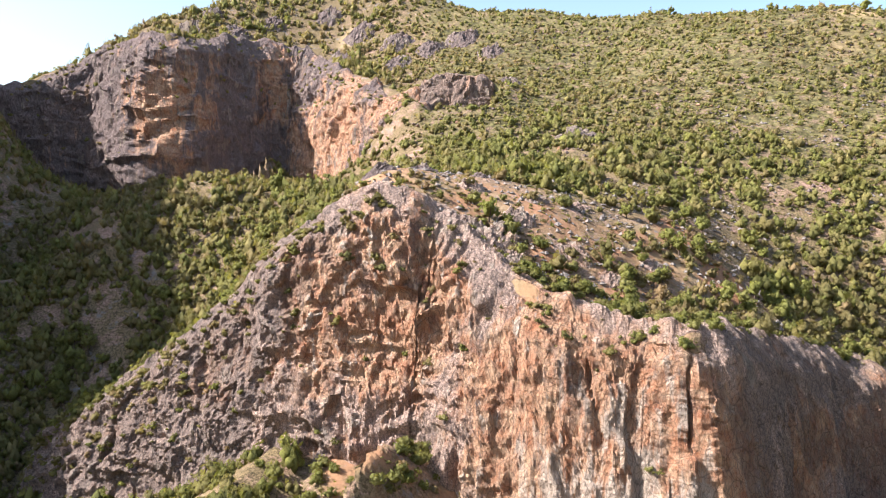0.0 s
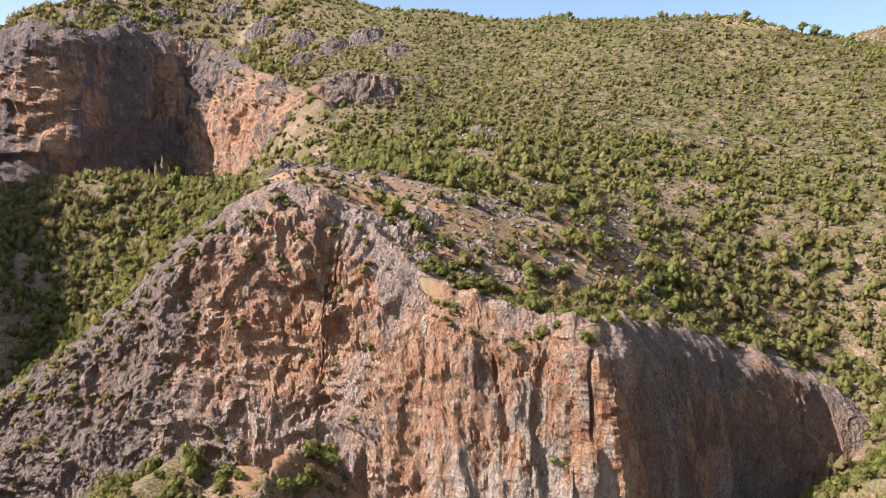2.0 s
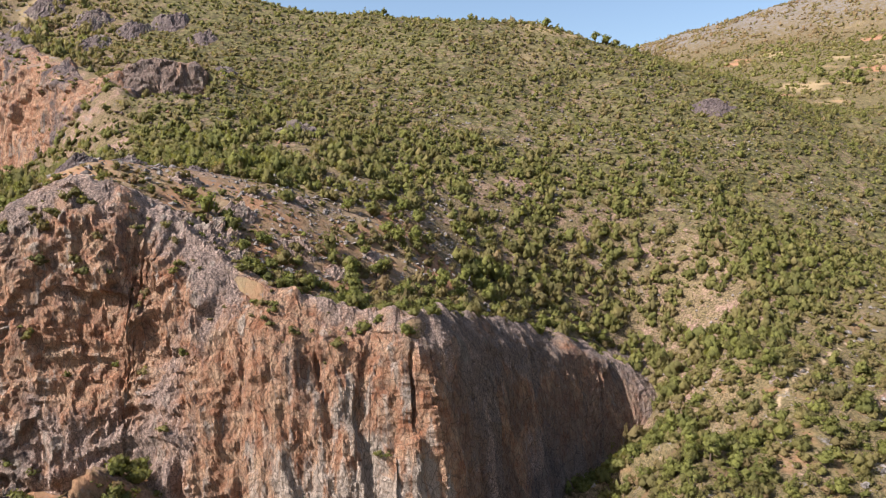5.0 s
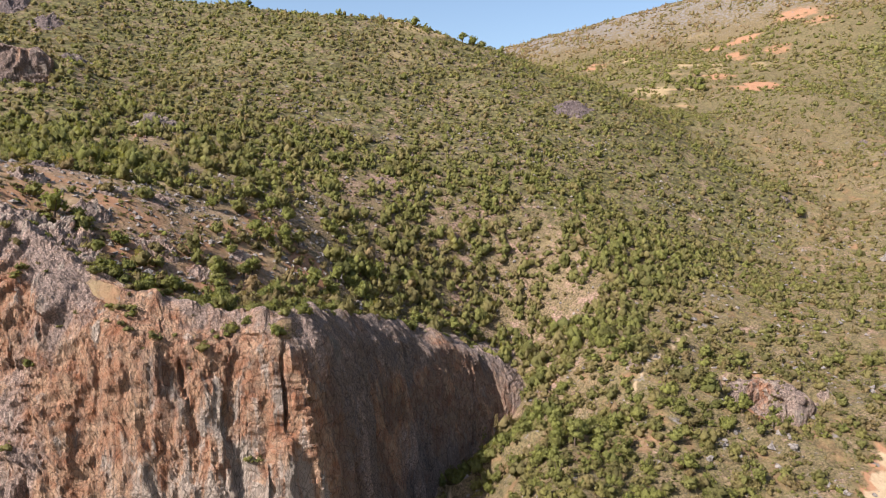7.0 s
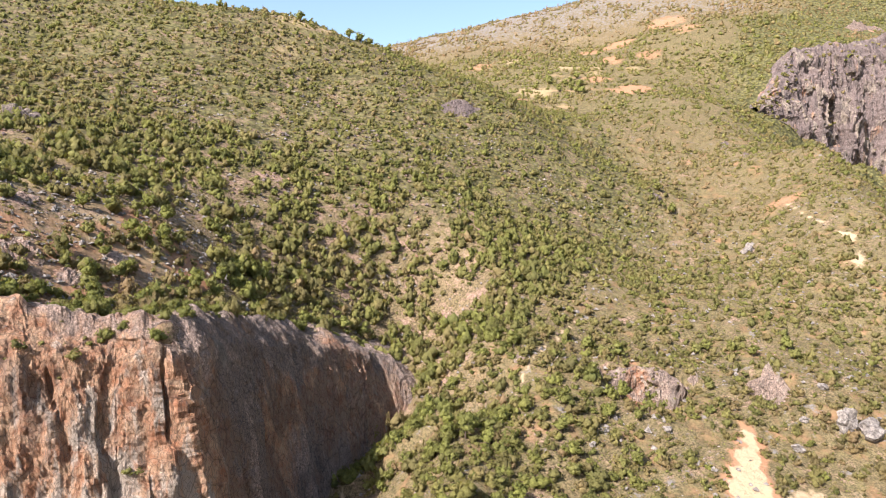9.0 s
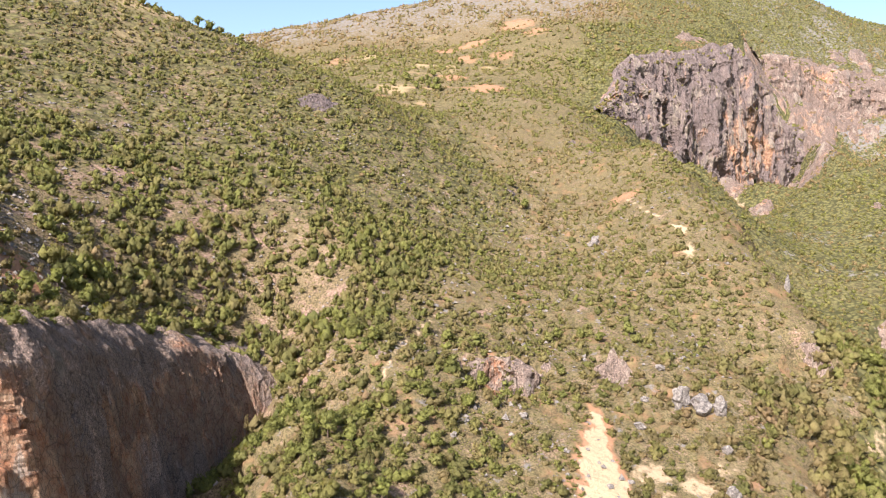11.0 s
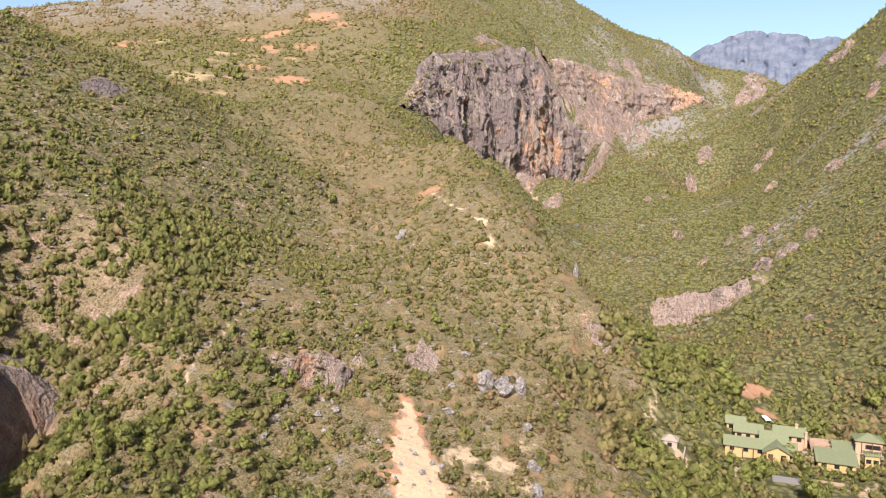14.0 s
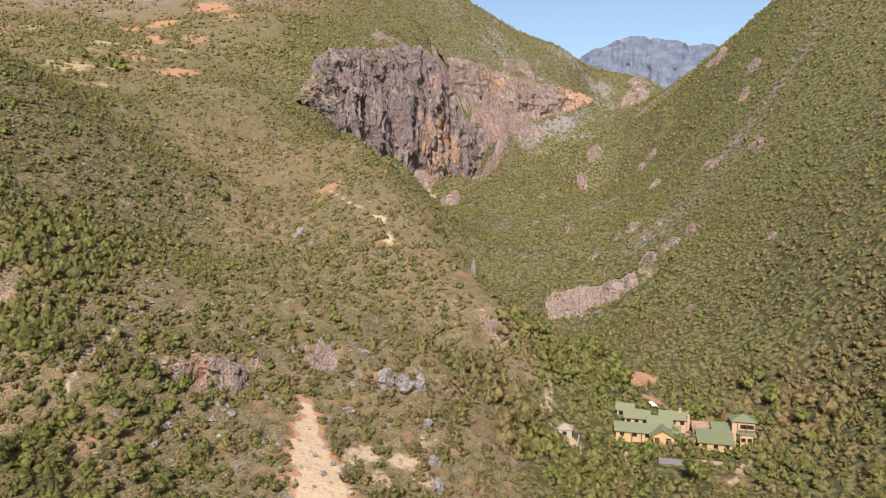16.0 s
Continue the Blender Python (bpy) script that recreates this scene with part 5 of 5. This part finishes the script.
for x, y, size in ((104, 150, 1.6), (100, 147, 1.8), (96, 143, 1.9), (108, 152, 1.5), (92, 140, 2.0), (112, 152, 1.3), (8, 147, 1.4), (10, 146, 1.1), (12, 148, 1.5), (6, 149, 1.3), (13, 144, 1.0), (16, 142, 1.3), (19, 141, 1.1), (23, 140, 1.4), (27, 138, 1.2), (31, 137, 1.3)):
    set_tree(BUSHES, x, y, size)
for i in range(46):
    # bushes that lean over the top of the shaded wall
    q = RNG.uniform(0, 1) * 6
    p, o = NEAR[14 + int(q)], NEAR[15 + int(q)]
    w = q - int(q)
    x, y = p[0] + (o[0] - p[0]) * w + RNG.uniform(-1.2, 0.8), p[1] + (o[1] - p[1]) * w + RNG.uniform(-0.6, 3.0)
    set_tree(BUSHES, float(x), float(y), RNG.uniform(0.9, 1.9))
# trees and bushes along the edge of the near cliff
rim = np.array([p[:3] for p in NEAR])
q = RNG.uniform(3, len(rim) - 3, 420)
i = q.astype(int)
rx, ry = (rim[i, c] + (rim[i + 1, c] - rim[i, c]) * (q - i) + RNG.normal(0, 0.8, 420) for c in (0, 1))
back = RNG.uniform(0.0, 15, 420)
rx, ry = rx * (1 + back / 150), ry * (1 + back / 150)
radius = 0.4 + 1.3 * RNG.uniform(0, 1, 420) ** 1.6
scatter_mesh("rim_shrubs", np.stack([rx, ry, land(rx, ry) + 0.1], -1), radius, RNG.uniform(0.7, 1.2, 420), np.clip(RNG.normal(0.5, 0.3, 420), 0, 1), KINDS_NEAR, SHRUB, "brown and green bushes along the cliff edge")

# bushes that cling to ledges of the rock faces
for ledges, count, low, high, kinds in ((LEDGES[0][LEDGES[0][:, 0] < 46], 300, 0.5, 1.7, KINDS_NEAR), (LEDGES[0][LEDGES[0][:, 0] < -12], 260, 0.6, 1.9, KINDS_NEAR), (LEDGES[1], 260, 0.9, 2.0, KINDS_MID), (LEDGES[2], 260, 1.2, 2.6, KINDS_MID), (LEDGES[3], 300, 1.5, 3.0, KINDS_FAR), (LEDGES[5], 40, 0.4, 0.9, KINDS_MID), (LEDGES[9], 40, 0.5, 1.0, KINDS_MID)):
    w = (1.2 - ledges[:, 3]) ** 2
    pick = ledges[RNG.choice(len(ledges), count, p=w / w.sum())]
    radius = RNG.uniform(low, high, count)
    scatter_mesh("cliff_shrubs", pick[:, :3] - np.array([0, 0, 0.25]), radius, RNG.uniform(0.7, 1.2, count), np.clip(RNG.normal(0.35, 0.25, count), 0, 1), kinds, SHRUB, "shrubs rooted in the ledges of the cliff")

# ---------------------------------------------------------------- the farm guesthouse in the valley
ROOF_M = Mat("green_roof", 0.7)
ROOF = ROOF_M.color(ROOF_M.mix(ROOF_M.noise(1.2, 6, 0.7), (0.12, 0.13, 0.066), (0.205, 0.21, 0.115)))
PLASTER_M = Mat("ochre_plaster", 0.9)
PLASTER = PLASTER_M.color(PLASTER_M.mix(PLASTER_M.noise(0.9, 6, 0.7), (0.38, 0.245, 0.1), (0.52, 0.36, 0.17)))
BRICK_M = Mat("terracotta_wall", 0.9)
BRICK = BRICK_M.color(BRICK_M.mix(BRICK_M.noise(1.5, 6, 0.7), (0.36, 0.20, 0.11), (0.52, 0.36, 0.24)))
STONE_M = Mat("stone_wall", 0.9)
STONE = STONE_M.color(STONE_M.mix(STONE_M.noise(1.8, 6, 0.7), (0.24, 0.19, 0.15), (0.48, 0.40, 0.33)))
CLAY_M = Mat("clay_paving", 0.9)
CLAY = CLAY_M.color(CLAY_M.mix(CLAY_M.noise(1.3, 6, 0.7), (0.25, 0.15, 0.1), (0.4, 0.275, 0.2)))
PAVING_M = Mat("grey_paving", 0.9)
PAVING = PAVING_M.color(PAVING_M.mix(PAVING_M.noise(1.1, 6, 0.75), (0.15, 0.13, 0.12), (0.27, 0.235, 0.21)))
WOOD = Mat("dark_timber", 0.7).color((0.10, 0.055, 0.03))
GLASS = Mat("window_glass", 0.08, 0.6).color((0.02, 0.022, 0.025))
WHITE = Mat("white_sheet", 0.8).color((0.75, 0.75, 0.73))
TAN_ROOF = Mat("tan_roof", 0.85).color((0.3, 0.24, 0.18))


def box(bm, x0, x1, y0, y1, z0, z1):
    v = [bm.verts.new((x, y, z)) for z in (z0, z1) for x, y in ((x0, y0), (x1, y0), (x1, y1), (x0, y1))]
    for f in ((3, 2, 1, 0), (4, 5, 6, 7), (0, 1, 5, 4), (1, 2, 6, 5), (2, 3, 7, 6), (3, 0, 4, 7)):
        bm.faces.new([v[i] for i in f])


def roof_slab(bm, a, b, c, d, thick):
    """A sloping slab from four corners."""
    top = [bm.verts.new(p) for p in (a, b, c, d)]
    low = [bm.verts.new((p[0], p[1], p[2] - thick)) for p in (a, b, c, d)]
    bm.faces.new(top)
    bm.faces.new(low[::-1])
    for i in range(4):
        bm.faces.new((low[i], low[(i + 1) % 4], top[(i + 1) % 4], top[i]))


def wing(house, x0, x1, y0, y1, z0, h, rise, ridge, wall_mat, windows=0, roof_mat=None, over=0.6):
    """One wing: walls with gables, a pitched roof with eaves, windows towards the valley."""
    bm = bmesh.new()
    box(bm, x0, x1, y0, y1, z0 - 2.5, z0 + h)
    if ridge in "xy":
        ends = ((y0, y1) if ridge == "y" else (x0, x1))
        for e in ends:
            s = 0.3 if e == ends[0] else -0.3
            if ridge == "y":
                pts = [(x0, h), (x1, h), ((x0 + x1) / 2, h + rise)]
                va = [bm.verts.new((px, e, z0 + pz)) for px, pz in pts]
                vb = [bm.verts.new((px, e + s, z0 + pz)) for px, pz in pts]
            else:
                pts = [(y0, h), (y1, h), ((y0 + y1) / 2, h + rise)]
                va = [bm.verts.new((e, py, z0 + pz)) for py, pz in pts]
                vb = [bm.verts.new((e + s, py, z0 + pz)) for py, pz in pts]
            bm.faces.new(va)
            bm.faces.new(vb[::-1])
            for i in range(3):
                bm.faces.new((va[i], vb[i], vb[(i + 1) % 3], va[(i + 1) % 3]))
    bmesh.ops.recalc_face_normals(bm, faces=bm.faces)
    part("wall", bm, wall_mat, house)
    bm = bmesh.new()
    t, zr, ze = 0.22, z0 + h + rise + 0.2, z0 + h + 0.05
    if ridge == "y":
        xm, drop = (x0 + x1) / 2, rise * over / ((x1 - x0) / 2)
        roof_slab(bm, (x0 - over, y0 - over, ze - drop), (xm, y0 - over, zr), (xm, y1 + over, zr), (x0 - over, y1 + over, ze - drop), t)
        roof_slab(bm, (xm, y0 - over, zr), (x1 + over, y0 - over, ze - drop), (x1 + over, y1 + over, ze - drop), (xm, y1 + over, zr), t)
    elif ridge == "x":
        ym, drop = (y0 + y1) / 2, rise * over / ((y1 - y0) / 2)
        roof_slab(bm, (x0 - over, y0 - over, ze - drop), (x1 + over, y0 - over, ze - drop), (x1 + over, ym, zr), (x0 - over, ym, zr), t)
        roof_slab(bm, (x0 - over, ym, zr), (x1 + over, ym, zr), (x1 + over, y1 + over, ze - drop), (x0 - over, y1 + over, ze - drop), t)
    elif ridge == "h":
        xm, ym = (x0 + x1) / 2, (y0 + y1) / 2
        low = [bm.verts.new((px, py, ze)) for px, py in ((x0 - over, y0 - over), (x1 + over, y0 - over), (x1 + over, y1 + over), (x0 - over, y1 + over))]
        apex = [bm.verts.new((xm, ym - 0.3, zr)), bm.verts.new((xm, ym + 0.3, zr))]
        for q in ((low[0], low[1], apex[0]), (low[1], low[2], apex[1], apex[0]), (low[2], low[3], apex[1]), (low[3], low[0], apex[0], apex[1])):
            bm.faces.new(q)
        bm.faces.new(low[::-1])
    else:
        roof_slab(bm, (x0 - over, y0 - over, ze - 0.1), (x1 + over, y0 - over, ze + rise), (x1 + over, y1 + over, ze + rise), (x0 - over, y1 + over, ze - 0.1), t)
    bmesh.ops.recalc_face_normals(bm, faces=bm.faces)
    part("roof", bm, roof_mat or ROOF, house, "green sheet roof with wide eaves" if roof_mat is None else "tan hipped roof")
    for i in range(windows):
        yc = y0 + (y1 - y0) * (i + 0.5) / windows
        zc = z0 + h * 0.55
        bm = bmesh.new()
        for a, b, c, d in ((yc - .65, yc - .52, zc - .6, zc + .6), (yc + .52, yc + .65, zc - .6, zc + .6), (yc - .52, yc + .52, zc + .48, zc + .6), (yc - .52, yc + .52, zc - .6, zc - .48)):
            box(bm, x0 - 0.08, x0 + 0.02, a, b, c, d)
        w = part("window", bm, WOOD, house, "dark timber window")
        bm = bmesh.new()
        box(bm, x0 - 0.03, x0 + 0.01, yc - .52, yc + .52, zc - .48, zc + .48)
        part("pane", bm, GLASS, w)
    return house


def chimney(house, x, y, z0, z1):
    bm = bmesh.new()
    box(bm, x - .35, x + .35, y - .35, y + .35, z0, z1)
    box(bm, x - .45, x + .45, y - .45, y + .45, z1, z1 + .2)
    part("chimney", bm, BRICK, house, "brick chimney with a flat cap")


def build_houses():
    z = 22.5
    lodge = tagged(new("lodge"), "rambling ochre guesthouse with green pitched roofs among trees", "house")
    wing(lodge, 219, 225, -19, -0.4, z, 2.7, 1.5, "y", PLASTER, 5)
    wing(lodge, 216.6, 222, -17.4, -10.8, z - 0.2, 2.9, 1.7, "x", PLASTER, 2)
    wing(lodge, 225.8, 229.6, -17, -10.2, z + 0.5, 3.2, 1.4, "y", PLASTER, 2)
    wing(lodge, 228.4, 233, -10.4, -3, z + 0.7, 3.4, 1.6, "y", BRICK, 3)
    wing(lodge, 233.8, 237, -5.6, -0.6, z + 1.2, 3.6, 1.3, "y", PLASTER, 2)
    wing(lodge, 230.4, 234.6, -22, -14, z + 0.8, 3.3, 1.5, "y", BRICK, 3)
    chimney(lodge, 232.4, -20, z + 3.4, z + 6.6)
    chimney(lodge, 230, -22.4, z, z + 5.2)
    tower = tagged(new("tower_house"), "two-storey ochre tower house with hipped green roof", "house")
    wing(tower, 227, 232.5, -41.5, -35, z - 1.5, 7.2, 1.5, "h", BRICK, 0)
    wing(tower, 224.8, 226.9, -40.6, -37, z - 1.5, 4.1, 0.5, "s", PLASTER, 2, None, 0.3)
    for zc in (z + 0.6, z + 4.2):
        bm = bmesh.new()
        box(bm, 226.93, 227.05, -41.0, -37.2, zc - .65, zc + .65)
        w = part("window", bm, WOOD, tower, "dark timber window band")
        bm = bmesh.new()
        box(bm, 226.9, 226.96, -40.8, -37.4, zc - .5, zc + .5)
        part("pane", bm, GLASS, w)
    annex = tagged(new("annex"), "low annex with broad green roof beside the tower house", "house")
    wing(annex, 218.5, 225, -34, -24.6, z - 1.2, 2.6, 1.6, "s", PLASTER, 3)
    wing(annex, 226, 230.5, -34.6, -29.5, z - 0.6, 3.0, 1.4, "s", PLASTER, 2)
    # tower: brick pier, loggia posts, balcony with rail, small awning
    bm = bmesh.new()
    box(bm, 225.6, 226.9, -35.9, -34.6, z - 5.5, z + 5.2)
    part("pier", bm, BRICK, tower, "tall brick pier")
    bm = bmesh.new()
    box(bm, 225.5, 226.98, -41.4, -36, z + 2.4, z + 2.65)
    balcony = part("balcony", bm, STONE, tower)
    bm = bmesh.new()
    box(bm, 225.5, 225.6, -41.4, -36, z + 3.4, z + 3.5)
    part("rail", bm, WOOD, balcony)
    for i in range(9):
        bm = bmesh.new()
        box(bm, 225.5, 225.6, -41.4 + i * 0.66, -41.32 + i * 0.66, z + 2.65, z + 3.4)
        part("baluster", bm, WOOD, balcony)
    for y in (-41.3, -38.7, -36.1):
        bm = bmesh.new()
        box(bm, 225.55, 225.75, y - 0.1, y + 0.1, z + 2.65, z + 5.6)
        part("post", bm, WOOD, tower, "timber loggia post")
    bm = bmesh.new()
    roof_slab(bm, (225.2, -41.8, z + 1.7), (226.95, -41.8, z + 2.3), (226.95, -36.4, z + 2.3), (225.2, -36.4, z + 1.7), 0.12)
    bmesh.ops.recalc_face_normals(bm, faces=bm.faces)
    part("awning", bm, ROOF, tower, "narrow green awning roof")
    # lodge: door and porch posts on the gable front
    bm = bmesh.new()
    box(bm, 216.5, 216.58, -13.1, -12.1, z - 0.2, z + 1.9)
    part("door", bm, WOOD, lodge, "dark timber door")
    for y in (-8, -5.2, -2.4):
        bm = bmesh.new()
        box(bm, 217.9, 218.1, y - 0.1, y + 0.1, z - 2, z + 2.4)
        part("post", bm, WOOD, lodge, "timber porch post")
    for name, x0, x1, y0, y1, z1, mat, label in (("paved_terrace", 204.2, 208.5, -21.5, -12.5, 21.6, PAVING, "grey paved terrace beside the lawn"),
                                                  ("courtyard_terrace", 226.5, 234, -29, -23.5, 24.4, CLAY, "terracotta courtyard terrace with worn edges"),
                                                  ("upper_terrace", 221, 225.8, -24.2, -21, 23.6, CLAY, "small terracotta landing between the buildings")):
        bm = bmesh.new()
        box(bm, x0, x1, y0, y1, z1 - 3.5, z1)
        bmesh.ops.bevel(bm, geom=bm.edges[:], offset=0.08, segments=2, affect="EDGES")
        tagged(part(name, bm, mat, None), label, "terrace")
    for x0, x1, y0, y1, z0, z1 in ((226.6, 226.9, -28.8, -23.8, 24.3, 25.2), (229.6, 229.9, -29.0, -24.4, 24.3, 25.4), (232, 232.3, -28.6, -23.6, 24.3, 25.7), (208.6, 208.9, -30, -22, 19.5, 21.9), (205.5, 205.8, -38, -29, 19, 21.6)):
        bm = bmesh.new()
        box(bm, x0, x1, y0, y1, z0, z1)
        bmesh.ops.bevel(bm, geom=bm.edges[:], offset=0.06, segments=1, affect="EDGES")
        tagged(part("low_wall", bm, CLAY, None), "low pinkish clay wall on the garden terraces", "wall", "garden walls")
    shed = tagged(new("shed"), "small stone hut with a tan hipped roof", "shed")
    wing(shed, 213, 217, 12.6, 16.8, 23.2, 2.4, 1.2, "h", STONE, 1, TAN_ROOF, 0.35)
    # terrace wall, courtyard wall and fence
    for name, x0, x1, y0, y1, z0, z1, mat, label in (("terrace_wall", 203.2, 203.8, -21, -13.5, 18.5, 21.3, STONE, "low rubble wall beside the lawn"),
                                                      ("courtyard_wall", 226, 226.4, -29, -23, 21, 23.4, STONE, "rough courtyard wall between the buildings"),
                                                      ("garden_wall", 204, 214, 10.2, 10.6, 20, 24.2, STONE, "low garden wall by the hut")):
        bm = bmesh.new()
        box(bm, x0, x1, y0, y1, z0, z1)
        bmesh.ops.bevel(bm, geom=bm.edges[:], offset=0.06, segments=1, affect="EDGES")
        ob = part(name, bm, mat, None)
        tagged(ob, label, "wall")
    bm = bmesh.new()
    bmesh.ops.create_grid(bm, x_segments=8, y_segments=6, size=1)
    for v in bm.verts:
        v.co = (248 + v.co.x * 1.6, -12.5 + v.co.y * 1.1 + v.co.x * 0.6, 0)
        v.co.z = float(land(np.array([v.co.x]), np.array([v.co.y]))[0]) + 1.4 + 0.25 * math.sin(v.co.x * 3 + v.co.y * 2)
    bmesh.ops.solidify(bm, geom=bm.faces[:], thickness=0.03)
    tagged(part("tarpaulin", bm, WHITE, None), "white sheet stretched beside the dirt clearing", "tarpaulin")


build_houses()

# ---------------------------------------------------------------- mast on the summit
def build_mast(x, y):
    z = float(land(np.array([x]), np.array([y]))[0])
    mast = tagged(new("radio_mast"), "slender lattice radio mast on the summit", "mast")
    mast.location = (x, y, z - 0.5)
    metal = Mat("mast_steel", 0.5, 0.4).color((0.42, 0.3, 0.3))
    for a in range(3):
        bm = bmesh.new()
        t = a * 2.094
        box(bm, math.cos(t) * .6 - .06, math.cos(t) * .6 + .06, math.sin(t) * .6 - .06, math.sin(t) * .6 + .06, 0, 16)
        part("leg", bm, metal, mast)
    for i in range(12):
        bm = bmesh.new()
        zz = 0.8 + i * 1.3
        for a in range(3):
            p, q = a * 2.094, (a + 1) * 2.094
            roof_slab(bm, (math.cos(p) * .6, math.sin(p) * .6, zz), (math.cos(q) * .6, math.sin(q) * .6, zz + 1.2), (math.cos(q) * .6, math.sin(q) * .6, zz + 1.3), (math.cos(p) * .6, math.sin(p) * .6, zz + .1), .05)
        part("brace", bm, metal, mast)


# ---------------------------------------------------------------- far mountains
def build_mountains():
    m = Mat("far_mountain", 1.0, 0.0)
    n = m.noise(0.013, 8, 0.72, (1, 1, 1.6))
    # blue-grey of distance haze is painted into the base colour
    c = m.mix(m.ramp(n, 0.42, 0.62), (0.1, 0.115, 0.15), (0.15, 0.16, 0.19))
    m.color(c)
    az = np.linspace(70, 116, 420)
    k = np.linspace(0, 1, 60)[:, None]
    top = 600 + 360 * np.exp(-((az - 91) / 8.5) ** 2) + 120 * np.exp(-((az - 99) / 4) ** 2) + fbm(az / 2.2, az * 0, 0, 5, 0.55, 15) * 95
    r = 4500 - 900 * (1 - k) + 0 * az[None, :]
    ridges = fbm(az[None, :] / 1.3 + 0 * k, k * 1.6 + 0 * az[None, :], 0, 5, 0.55, 21, True)
    ridges = ridges + 0.7 * fbm(az[None, :] / 0.45 + 0 * k, k * 9 + 0 * az[None, :], 0, 4, 0.6, 27, True)
    z = top[None, :] * k ** 0.85 + ridges * 130 * k * (1 - 0.85 * k)
    r = r + ridges * 200 * (1 - k * 0.7)
    a = np.radians(az)[None, :]
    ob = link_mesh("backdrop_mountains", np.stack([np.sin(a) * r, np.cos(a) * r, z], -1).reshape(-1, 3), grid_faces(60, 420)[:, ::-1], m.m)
    tagged(ob, "bare limestone mountains in the distance, haze blue painted into their colour", "mountains", kind="structure")


build_mast(float(MAIN_RIDGE[5][0]) + 28, float(MAIN_RIDGE[5][1]) + 6)
build_mountains()
